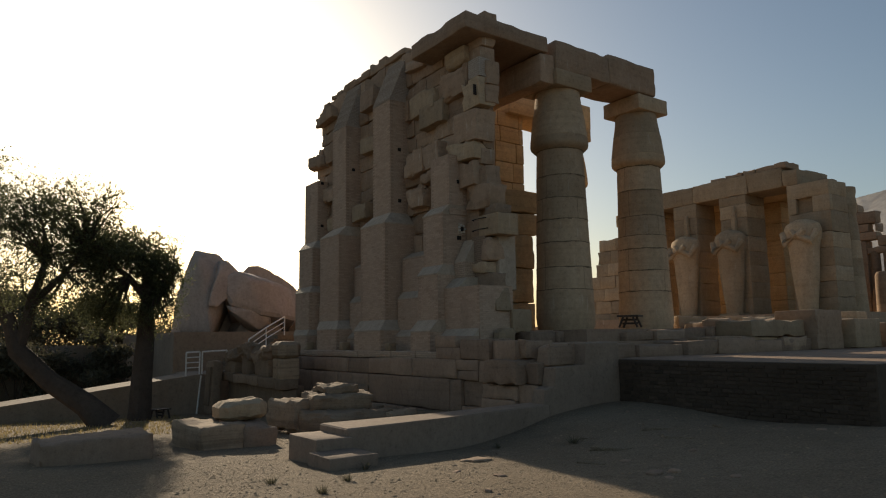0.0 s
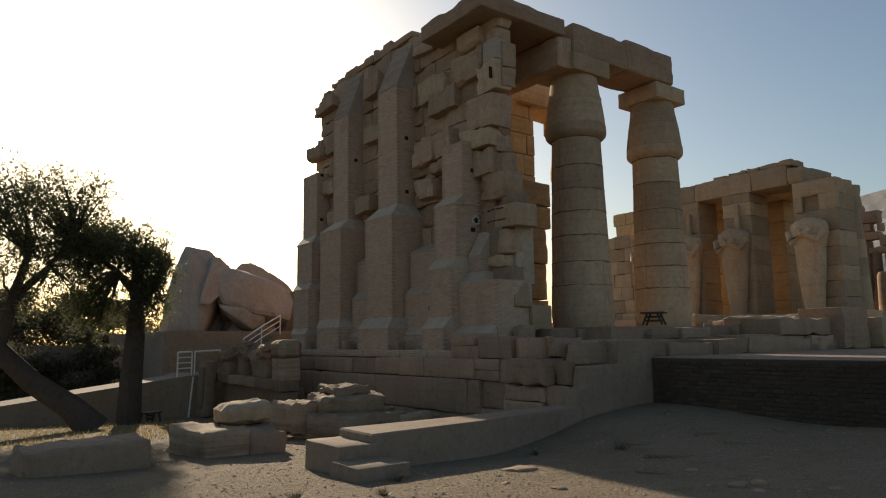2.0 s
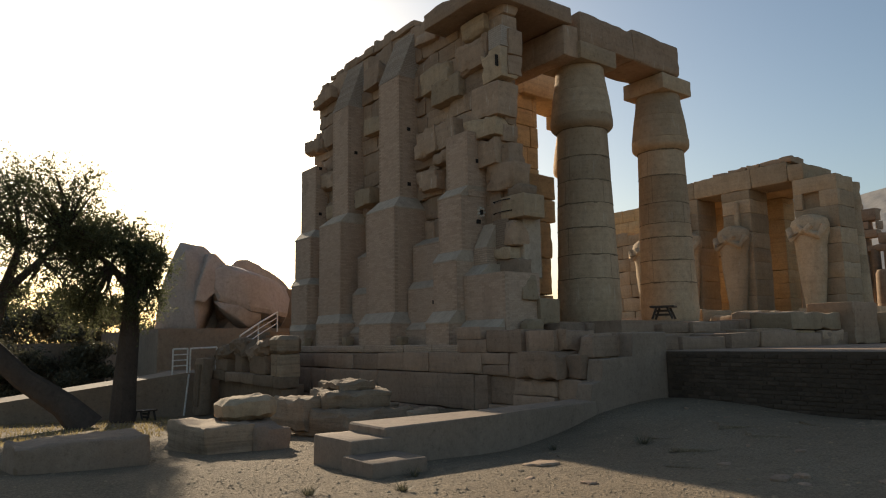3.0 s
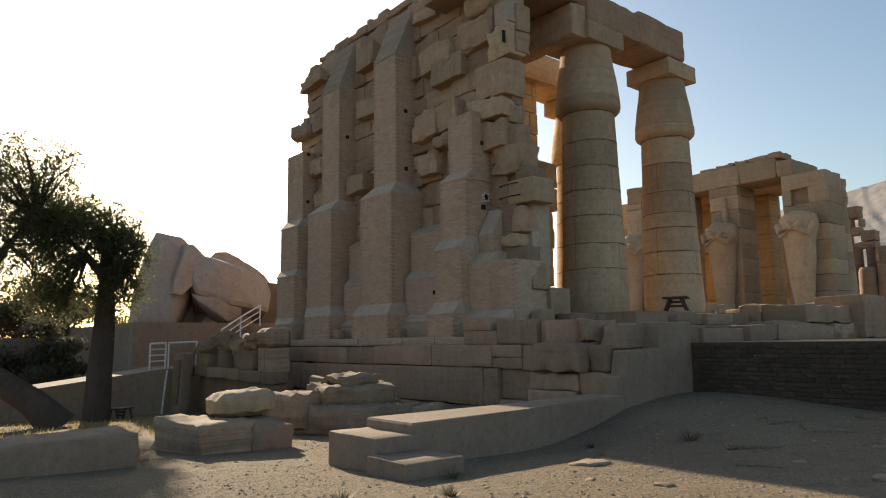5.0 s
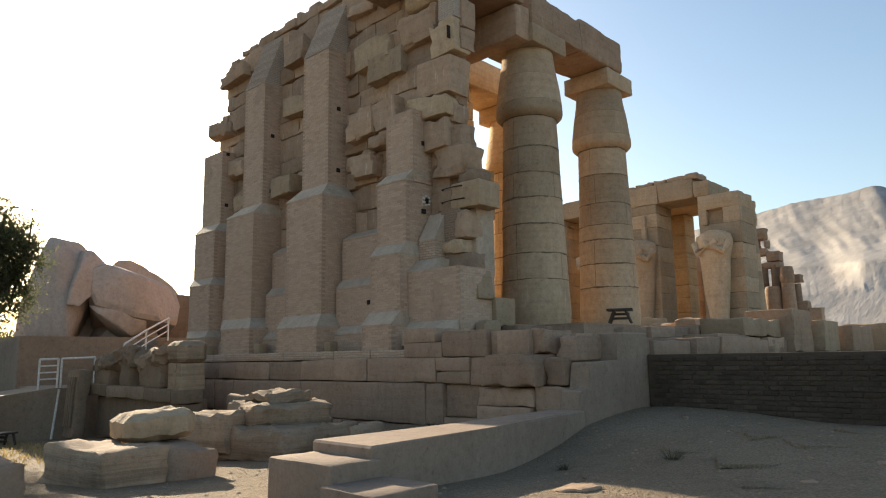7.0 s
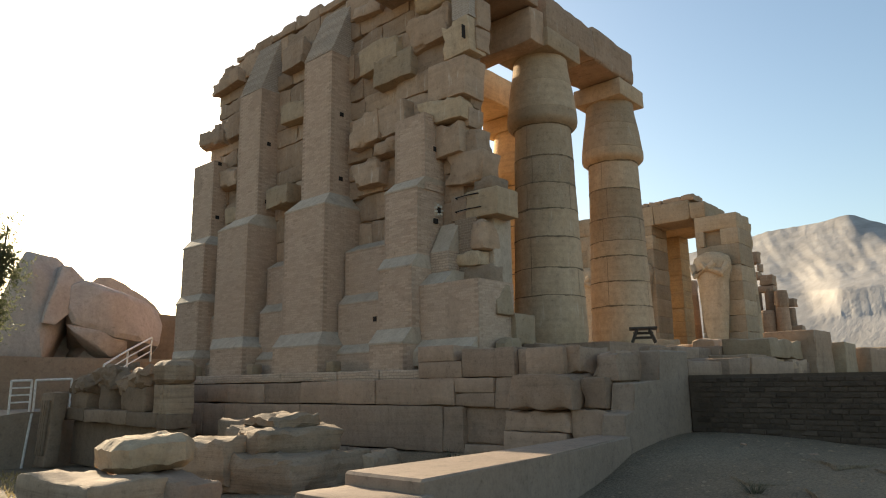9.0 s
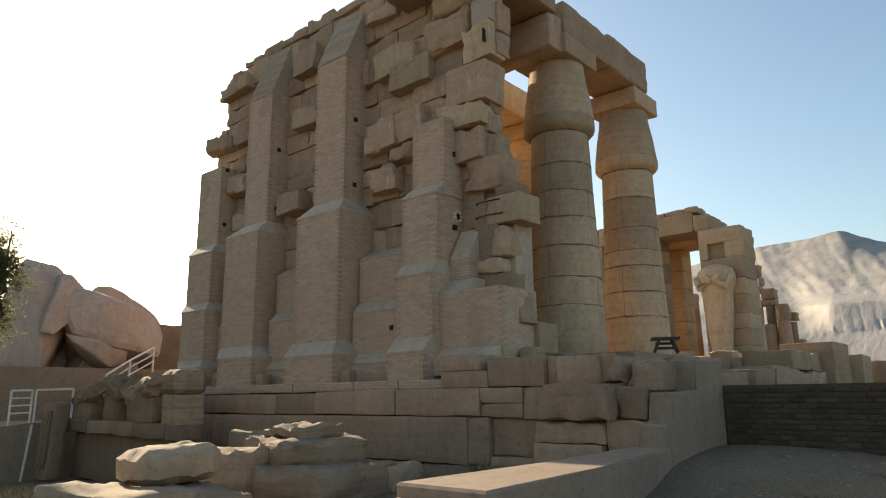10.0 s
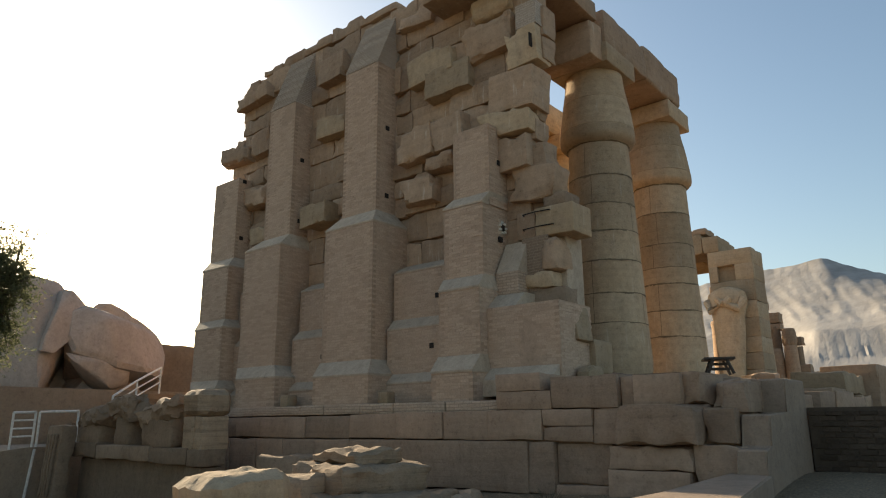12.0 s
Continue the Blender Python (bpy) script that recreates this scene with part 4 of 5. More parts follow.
def ledge():
    ob = empty("plastered_ledge", (9.0, 12.6, -0.8), "long low plastered ledge stepping up to the platform", "low wall", kind="structure")
    bm = bmesh.new()
    prism(bm, [(6.3, 12.15), (9.0, 12.4), (12.45, 13.0), (12.45, 13.65), (9.0, 13.3), (6.3, 13.35)], "z", -1.2, -0.1)
    part("plaster_block", bevelled(bm, 0.03), RENDERED, ob)
    for b in ((5.62, 6.4, 12.05, 13.32, -1.2, -0.24), (5.46, 6.42, 11.15, 12.06, -1.2, -0.44)):
        stone("plaster_block", b, RENDERED, ob, r=0.03, rough=0.012, step=0.3, limit=14)
    bm = bmesh.new()
    prism(bm, [(12.25, -1.2), (15.18, -1.2), (15.18, 1.42), (13.85, 1.41), (13.8, 0.81), (12.72, 0.8), (12.68, 0.29), (12.32, 0.27), (12.28, -0.13), (12.25, -0.13)], "y", 13.0, 13.45)
    part("plaster_flank", bevelled(bm, 0.03), RENDERED, ob)


ledge()
PENDING.clear()


def brick_wall():
    """Dark mud brick retaining wall along the yard, with one return."""
    ob = empty("mud_brick_wall", (15.3, 9.6, 0.3), "dark mud brick retaining wall, its deep shade partly in its colour", "brick wall", kind="structure")
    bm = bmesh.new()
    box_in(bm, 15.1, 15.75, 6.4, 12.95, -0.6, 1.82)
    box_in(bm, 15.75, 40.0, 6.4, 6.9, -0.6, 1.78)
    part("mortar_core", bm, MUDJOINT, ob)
    return ob


mud_wall = brick_wall()
MUD_FOOT = mud_wall.location.copy()
upright((15.2, 12.0, 1.0))


# ---- osiride portico ----
def osiris(x, y, foot, headless):
    """Standing mummiform pillar statue, arms crossed, as one plain shape."""
    rings = [(0.0, 0.62, 0.50), (0.5, 0.66, 0.52), (1.6, 0.80, 0.60), (3.0, 0.95, 0.68), (4.2, 1.02, 0.72), (4.7, 1.12, 0.80), (5.1, 1.25, 0.85), (5.55, 1.28, 0.80), (5.95, 1.18, 0.68), (6.2, 0.75, 0.52), (6.3, 0.40, 0.42)]
    if not headless:
        rings += [(6.45, 0.42, 0.46), (6.9, 0.50, 0.52), (7.3, 0.44, 0.46), (7.9, 0.30, 0.32), (8.3, 0.15, 0.15)]
    n, verts, faces = 24, [], []
    for z, a, b in rings:
        for k in range(n):
            t = 2 * math.pi * k / n
            wob = 1 + 0.05 * noise.noise(Vector((math.cos(t) * 1.5, math.sin(t) * 1.5, z * 1.2 + y)))
            verts.append((x - 0.2 + b * math.cos(t) * wob, y + a * math.sin(t) * wob, foot + z))
    for i in range(len(rings) - 1):
        for k in range(n):
            faces.append((i * n + k, i * n + (k + 1) % n, (i + 1) * n + (k + 1) % n, (i + 1) * n + k))
    faces.append(tuple(range(n))[::-1])
    faces.append(tuple((len(rings) - 1) * n + k for k in range(n)))
    bm = bmesh.new()
    me = bpy.data.meshes.new("tmp")
    me.from_pydata(verts, [], faces)
    bm.from_mesh(me)
    bpy.data.meshes.remove(me)
    for s in (-1, 1):
        tube(bm, [(x - 0.55, y + s * 1.15, foot + 5.4), (x - 0.95, y + s * 0.9, foot + 4.75), (x - 1.05, y - s * 0.1, foot + 5.15), (x - 0.95, y - s * 0.45, foot + 5.5)], [0.3, 0.28, 0.24, 0.2], 8)
    box_in(bm, x - 1.0, x + 0.4, y - 0.8, y + 0.8, foot - 0.5, foot + 0.02)
    return tagged(part("osiride_statue", bm, PALE, smooth=True), "weathered headless mummiform pillar statue with crossed arms" if headless else "weathered mummiform pillar statue with crossed arms", "statue", "pillar statues of the portico")


def drum_column(x, y, foot, rings, sections, mat, label, group):
    """A round column in stacked drums; rings: radius by height above the foot."""
    c = empty("column", (x, y, foot), label, "column", group)
    top = rings[-1][0]

    def radius(h):
        for (a, p), (b, q) in zip(rings, rings[1:]):
            if h <= b:
                return p + (q - p) * (h - a) / (b - a)
        return rings[-1][1]
    for k in range(sections):
        z0, z1 = top * k / sections, top * (k + 1) / sections
        prof = [(radius(z0) - 0.015, z0)] + [(radius(z0 + (z1 - z0) * f), z0 + (z1 - z0) * f) for f in (0.015, 0.25, 0.5, 0.75, 0.985)] + [(radius(z1) - 0.015, z1)]
        verts, faces = lathe(prof, 28, (x, y + k))
        link_mesh("column_drum", verts, faces, mat, c, at=(x, y, foot))
    return c


def pillar(x0, x1, y0, y1, z0, z1, mat, label, group, recess=None):
    """A square pillar of large courses, with an optional square recess in its face."""
    p = empty("square_pillar", ((x0 + x1) / 2, (y0 + y1) / 2, z0), label, "pillar", group)
    rng = random.Random(int(y0 * 10))
    z = z0
    while z < z1 - 0.05:
        h = rng.uniform(1.0, 1.5)
        if recess and z < recess[2] < z + h + 0.4:
            h = recess[2] - z
        elif recess and abs(z - recess[2]) < 0.01:
            a, b, lo, hi = recess
            for box in ((x0, x0 + 0.4, y0, a, lo, hi), (x0, x0 + 0.4, b, y1, lo, hi), (x0 + 0.4, x1, y0, y1, lo, hi)):
                stone("pillar_block", box, mat, p, r=0.015, rough=0.01, step=0.5)
            z = hi
            continue
        h = min(h, z1 - z)
        if z1 - z - h < 0.4:
            h = z1 - z
        stone("pillar_block", (x0, x1, y0, y1, z, z + h - 0.005), mat, p, r=0.012, rough=0.012, step=0.45, chip=0.1, limit=6)
        z += h
    return p


def portico():
    rng = random.Random(21)
    bm = bmesh.new()
    box_in(bm, 46.4, 62, 21.3, 48, 0.9, 2.9)
    box_in(bm, 38.0, 46.4, 18.0, 48, 0.9, 2.35)
    tagged(part("portico_terrace", bm, STONE), "raised sandstone terrace below the pillar portico", "platform", kind="structure")
    front = "square sandstone pillar behind a colossal statue"
    pillar(48.45, 51.0, 22.42, 25.32, 2.9, 12.05, PALE, "broad square sandstone pillar with a square recess", "square pillars of the portico", (23.6, 24.75, 9.9, 11.0))
    for y0, y1 in ((28.5, 30.72), (32.8, 34.95), (36.75, 38.2)):
        pillar(48.45, 51.0, y0, y1, 2.9, 12.05, PALE, front, "square pillars of the portico")
    for y, headless in ((24.15, True), (29.65, True), (33.6, True), (37.4, True)):
        osiris(48.1, y, 3.05, headless)
    # broken crowns that stay on the pillar faces
    for y, lo, hi in ((29.45, 8.7, 11.25), (33.6, 8.7, 11.1)):
        top_thing("crown_fragment", (48.05, 48.47, y - 0.2, y + 0.2, lo, hi), PALE, "narrow broken crown carved against the pillar face", "stone fragment", "crown fragments of the portico", r=0.12, rough=0.03, step=0.2, taper=0.3)
    for y0, y1, z1 in ((24.5, 25.58, 13.2), (25.6, 28.3, 13.5), (28.32, 33.0, 13.5), (33.02, 38.1, 13.45)):
        top_thing("architrave", (48.42, 51.1, y0, y1, 12.06, z1), PALE, "sandstone architrave over the portico pillars", "architrave", "architraves of the portico", r=0.03, rough=0.02, step=0.35, chip=0.12, limit=11)
    y = 25.3
    while y < 31.2:
        w = rng.uniform(0.8, 1.7)
        top_thing("cornice_block", (48.55, 50.6, y, y + w, 13.46, 13.95 - 0.03 * (y - 24) + rng.uniform(-0.1, 0.06)), STONE, "broken cornice block on the architrave", "stone block", "cornice blocks of the portico", r=0.06, rough=0.06, step=0.3, chip=0.35)
        y += w + 0.01
    top_thing("architrave", (51.12, 54.3, 25.1, 26.6, 12.06, 13.6), PALE, "broken sandstone beam running back from the pillar", "architrave", "architraves of the portico", r=0.05, rough=0.04, step=0.4, chip=0.3)
    top_thing("beam_block", (52.6, 54.4, 24.4, 25.08, 12.06, 13.05), STONE, "square beam end resting behind the pillar", "stone block", r=0.06, rough=0.04, step=0.4, chip=0.25)
    top_thing("roof_slab", (51.12, 55.4, 26.62, 30.6, 12.07, 12.8), GOLD_BOUNCE, "thick roof slab between the portico's rows", "roof slab", "roof slabs of the portico", r=0.04, rough=0.03, step=0.5, chip=0.1)
    top_thing("roof_slab", (51.12, 56.8, 30.62, 38.0, 12.07, 12.7), GOLD_BOUNCE, "thick roof slab over the rear pillars", "roof slab", "roof slabs of the portico", r=0.04, rough=0.03, step=0.6, chip=0.1)
    # second row: golden pillars toned for bounced sun, and a thick bud column
    for y0, y1 in ((28.6, 30.35), (33.2, 35.0), (37.6, 39.2)):
        pillar(53.6, 55.4, y0, y1, 2.9, 12.05, GOLD_BOUNCE, "golden sandstone pillar of the second row, bounced sun in its colour", "rear pillars of the portico")
    drum_column(54.7, 24.45, 2.9, [(0, 1.18), (5.0, 1.02), (7.6, 0.88), (7.7, 0.98), (8.1, 1.02), (9.0, 0.9), (9.02, 1.0), (9.5, 1.0)], 7, PALE, "pale sandstone bud column behind the broad pillar", "columns behind the portico")
    for x, y, h, r in ((60.5, 28.7, 6.0, 0.75), (61.5, 31.3, 6.6, 0.75)):
        drum_column(x, y, 2.9, [(0, r + 0.12), (h - 0.5, r), (h - 0.45, r + 0.1), (h, r)], 5, STONE, "sandstone column of the farther court", "columns behind the portico")
    bm = bmesh.new()
    box_in(bm, 57.3, 58.2, 31.0, 48.0, 2.0, 12.6)
    rear = tagged(part("wall_portico", bm, GOLD_BOUNCE), "golden sandstone rear wall of the portico, bounced sun in its colour", "wall", kind="structure")
    for j in range(9):
        y = 30.9 - (0.8 if j % 2 else 0.0)
        while y < 47:
            w = rng.uniform(1.4, 2.4)
            if not (j == 8 and (35.6 < y + w / 2 < 37.9 or 40.4 < y + w / 2 < 42.4)):
                stone("stone_block", (57.1 + rng.uniform(0, 0.06), 57.9, y, y + w - 0.02, 2.9 + 1.26 * j, 4.14 + 1.26 * j), GOLD_BOUNCE, rear, r=0.02, rough=0.02, step=0.6, chip=0.12, limit=4)
            y += w
    # lower ruined wall where the portico breaks off
    low = empty("wall_broken_end", (49.5, 41.0, 2.9), "ruined sandstone wall carved with faded reliefs", "wall", kind="structure")
    for j in range(7):
        y = 38.3 + (0.5 if j % 2 else 0)
        while y < 46 - 0.5 * j:
            w = rng.uniform(1.2, 2.1)
            stone("stone_block", (49.0 + rng.uniform(0, 0.04), 50.2, y, y + w - 0.015, 2.4 + 1.15 * j, 3.54 + 1.15 * j + (rng.uniform(-0.3, 0.1) if j == 6 else 0)), PALE, low, r=0.02, rough=0.015, step=0.5, chip=0.15, limit=5)
            y += w
    # far court: broken wall with small square windows and stub columns
    far = empty("wall_far_court", (64.4, 26.0, 2.5), "ruined far court wall with square window openings", "wall", kind="structure")
    for y0, y1, z0, z1 in ((26.9, 30.5, 2.4, 9.4), (26.0, 30.5, 9.4, 10.1), (26.62, 30.5, 10.1, 10.85), (25.9, 26.1, 10.1, 10.85), (25.95, 30.5, 10.85, 11.9), (27.3, 30.5, 11.9, 12.6),
                           (24.9, 25.98, 8.8, 9.7), (24.3, 24.88, 7.6, 8.3), (23.4, 24.28, 6.8, 7.5), (24.9, 26.9, 8.2, 8.78), (23.0, 26.85, 2.4, 5.2), (22.0, 22.98, 2.4, 4.6)):
        stone("stone_block", (64.0, 65.2, y0, y1 - 0.01, z0, z1 - 0.01), STONE, far, r=0.03, rough=0.03, step=0.4, chip=0.25, limit=7)
    for y, h, r in ((26.4, 6.0, 0.36), (25.4, 6.1, 0.36), (24.5, 5.1, 0.32), (23.75, 4.3, 0.3)):
        drum_column(64.35, y, 2.4, [(0, r + 0.06), (h, r)], 4, BROWN, "dark broken column in the far court", "broken columns of the far court")
    drum_column(63.0, 24.1, 2.4, [(0, 0.62), (4.4, 0.5), (4.45, 0.6), (5.6, 0.52), (5.7, 0.45)], 4, STONE, "lone stub column with a rounded head", "broken columns of the far court")
    drum_column(63.0, 25.35, 2.4, [(0, 0.75), (4.0, 0.66), (4.1, 0.5)], 3, STONE, "short broken column stump", "broken columns of the far court")
    # squared blocks along the platform edge
    for b, t in (((22.9, 24.9, 13.8, 15.0, 0.92, 1.45), 1), ((22.9, 26.8, 13.7, 15.1, 1.46, 2.06), 2), ((25.0, 26.6, 13.6, 14.8, 0.92, 1.44), -1), ((27.0, 28.8, 13.3, 15.0, 0.92, 2.45), -3), ((29.0, 31.6, 13.0, 14.8, 0.92, 2.1), 4), ((32.0, 34.6, 12.6, 14.4, 0.92, 1.95), -4),
                 ((35.0, 38.4, 12.0, 13.8, 0.92, 2.1), 2), ((39.0, 43.0, 12.2, 13.8, 0.92, 1.9), -2), ((20.6, 22.6, 13.5, 14.6, 0.92, 1.5), -2),
                 ((27.5, 31.5, 16.8, 17.8, 1.78, 2.3), 1), ((31.6, 36.0, 16.8, 17.8, 1.78, 2.2), -1), ((36.4, 38.0, 16.2, 17.2, 1.78, 2.6), 8)):
        top_thing("squared_block", b, PALE if t > 0 else STONE, "large squared sandstone block on the platform edge", "stone block", "squared blocks on the platform", r=0.03, rough=0.03, step=0.3, chip=0.2, turn=(0, 0, t))
    for i in range(34):
        x, y = 24 + 21 * rng.random(), 13 + 8.0 * rng.random()
        size = rng.uniform(0.35, 1.1)
        z = 1.78 if y > 15.6 else 0.9
        if y < 15.6 and x < 44:
            y += 2.8
            z = 1.78
        if x > 37.5 and y > 17.0:
            z = 2.32
            y += 1.5
        top_thing("loose_block", (x, x + size * 1.4, y, y + size, z, z + size * rng.uniform(0.35, 0.6)), PALE if rng.random() < 0.5 else STONE, "loose sandstone block lying on the platform", "stone block", "loose blocks on the platform", r=0.06, rough=0.06, step=0.3, chip=0.3, turn=(0, 0, rng.uniform(-25, 25)))


portico()
PENDING.clear()


# ---- fallen colossus ----
def hull(points, cuts, rough, seed, soft=1):
    bm = bmesh.new()
    for p in points:
        bm.verts.new(p)
    bmesh.ops.convex_hull(bm, input=list(bm.verts))
    loose = [v for v in bm.verts if not v.link_faces]
    bmesh.ops.delete(bm, geom=loose, context="VERTS")
    bmesh.ops.subdivide_edges(bm, edges=list(bm.edges), cuts=cuts, use_grid_fill=True)
    bmesh.ops.triangulate(bm, faces=list(bm.faces))
    for _ in range(soft):
        bmesh.ops.smooth_vert(bm, verts=list(bm.verts), factor=0.4, use_axis_x=True, use_axis_y=True, use_axis_z=True)
    for v in bm.verts:
        q = v.co * 0.55 + Vector((seed, 0, 0))
        v.co += Vector((noise.noise(q), noise.noise(q + Vector((3, 0, 0))), noise.noise(q + Vector((0, 3, 0))))) * rough
        q = v.co * 1.9
        v.co += Vector((noise.noise(q), noise.noise(q + Vector((3, 0, 0))), noise.noise(q + Vector((0, 3, 0))))) * rough * 0.35
        q = v.co * 4.2
        v.co += Vector((noise.noise(q), noise.noise(q + Vector((3, 0, 0))), noise.noise(q + Vector((0, 3, 0))))) * rough * 0.12
    return bm


def colossus():
    slab = hull([(10.6, 42.4, 3.8), (10.9, 42.0, 2.0), (11.55, 41.9, 7.05), (12.25, 41.7, 6.95), (13.05, 41.9, 6.9), (13.95, 42.1, 6.1), (14.5, 42.5, 5.6), (12.75, 40.9, 5.5), (12.0, 40.6, 3.7), (12.25, 40.5, 2.0), (13.3, 41.6, 4.6), (11.5, 41.0, 6.4),
                 (11.2, 45.5, 2.0), (14.6, 45.5, 2.0), (14.0, 45, 5.4), (11.9, 44.5, 6.5)], 6, 0.12, 1.0, 1)
    bust = hull([(13.0, 40.7, 5.45), (13.6, 40.5, 5.75), (14.8, 41.3, 5.7), (12.95, 40.4, 4.3), (13.2, 40.2, 3.75), (14.9, 39.5, 3.1), (16.2, 39.5, 2.9), (17.3, 40.2, 2.7), (17.7, 41.4, 3.1), (18.25, 41.8, 4.0), (17.9, 41.6, 4.65), (17.0, 40.9, 4.95), (15.4, 39.9, 5.2), (14.3, 39.8, 5.2),
                 (15.0, 44.0, 5.5), (18.5, 45.0, 4.2), (18.8, 45, 2.0), (15, 45, 2.0)], 7, 0.07, 5.0, 2)
    chin = hull([(12.95, 40.6, 3.75), (13.15, 40.2, 3.4), (14.3, 39.9, 2.7), (14.9, 40.0, 2.2), (15.8, 40.2, 2.4), (15.6, 39.8, 3.0), (14.4, 39.7, 3.4), (14.2, 42, 3.6), (15.8, 42, 3.2), (15.0, 42, 2.05)], 5, 0.06, 9.0, 2)
    back = hull([(14.6, 43.3, 5.8), (15.2, 43.2, 6.4), (16.0, 43.3, 6.5), (17.1, 43.3, 6.15), (18.6, 43.6, 5.2), (19.6, 44.2, 4.6), (20.0, 44, 2.0), (15, 43.6, 2.0), (16.5, 46.0, 5.9), (20, 46.5, 3.8), (15, 46.5, 2.0)], 5, 0.08, 8.0, 2)
    prop = hull([(13.9, 41.6, 2.0), (14.6, 41.4, 2.0), (14.5, 41.6, 2.9), (16.9, 41.0, 2.0), (16.6, 41.4, 2.9), (14.0, 43.5, 2.0), (14.5, 43.5, 3.2), (17.2, 43.5, 2.0), (17, 43.0, 3.0)], 3, 0.12, 11.0)
    rear = hull([(12.6, 43.0, 2.0), (15.5, 43.0, 2.0), (13.4, 44.5, 5.2), (15.0, 44.5, 5.2), (12.6, 46, 2.0), (15.5, 46, 2.0)], 3, 0.12, 14.0)
    lappet = hull([(12.9, 41.0, 6.45), (13.3, 40.9, 6.4), (14.3, 41.2, 5.55), (13.6, 40.5, 4.6), (12.5, 40.15, 3.55), (12.0, 40.2, 3.65), (12.05, 40.15, 4.2), (12.5, 40.4, 5.5), (12.9, 42.0, 6.4), (14.2, 42.2, 5.4), (12.2, 41.4, 3.8), (13.4, 41.6, 4.4)], 5, 0.05, 21.0, 1)
    for extra in (bust, chin, back, prop, rear, lappet):
        me = bpy.data.meshes.new("tmp")
        extra.to_mesh(me)
        extra.free()
        slab.from_mesh(me)
        bpy.data.meshes.remove(me)
    statue = part("fallen_colossus", slab, GRANITE, smooth=True)
    statue.data.set_sharp_from_angle(angle=radians(30))
    tagged(statue, "huge broken reddish granite colossus lying on its back", "statue")
    bm = bmesh.new()
    box_in(bm, 9.7, 24.0, 38.6, 52.0, -2.6, 2.12)
    tagged(part("colossus_base", bm, EARTH), "dark rubble terrace under the fallen statue", "platform", kind="structure")
    top_thing("wall_stub", (18.2, 22.5, 43.6, 45.0, 2.1, 4.75), BROWN, "broken masonry stub behind the fallen statue", "masonry", r=0.08, rough=0.05, step=0.4, chip=0.2)


colossus()
PENDING.clear()


# ---- ramp, railings and ruined altar by the far end ----
def ramp_way():
    bm = bmesh.new()
    prism(bm, [(-3.4, -0.6), (9.5, -0.6), (9.5, 1.9), (-3.4, 0.32)], "y", 33.4, 36.0)
    part_ob = tagged(part("ramp", bm, EARTH), "sloping plastered visitor ramp with pale top", "ramp", kind="structure")
    bm = bmesh.new()
    box_in(bm, 9.5, 14.0, 33.4, 37.5, -0.2, 1.9)
    tagged(part("landing", bm, EARTH), "plastered landing at the head of the ramp", "landing", kind="structure")
    return part_ob


ramp_way()


def railing(points, height, label, bars):
    ob = empty("railing", points[0], label, "railing", "white railings by the ramp")
    for p in points:
        bm = bmesh.new()
        tube(bm, [p, (p[0], p[1], p[2] + height)], [0.035, 0.035], 8)
        part("post", bm, WHITEPAINT, ob)
    for a, b in zip(points, points[1:]):
        for k in range(bars):
            h = height * (1 - k / (bars + 0.6)) - 0.01
            bm = bmesh.new()
            tube(bm, [(a[0], a[1], a[2] + h), (b[0], b[1], b[2] + h)], [0.028 if k else 0.04] * 2, 8)
            part("rail", bm, WHITEPAINT, ob)


railing([(9.74, 33.5, 1.86), (10.9, 33.5, 1.9)], 1.1, "white painted top rail running on along the landing", 1)
railing([(9.0, 33.5, 1.84), (9.62, 33.5, 1.86)], 1.1, "white painted steel railing on the landing", 4)
railing([(9.5, 33.36, 0.0), (9.66, 33.36, 1.8)], 0.05, "thin white steel support post under the landing", 1)
railing([(12.0, 33.6, 2.5), (13.2, 34.4, 3.1), (14.6, 35.4, 3.7)], 1.0, "white sloping handrail beside the stone steps", 3)


def steps():
    ob = empty("stone_steps", (13.0, 34.4, 1.9), "worn stone steps climbing to the colossus", "steps", kind="structure")
    for i in range(10):
        bm = bmesh.new()
        box_in(bm, 11.9 + 0.28 * i, 16.5, 34.2 + 0.19 * i, 38.3, 1.9 + 0.18 * i, 2.08 + 0.18 * i)
        part("step", bm, BROWN, ob)


steps()

upright((11.0, 34.5, 2.0))


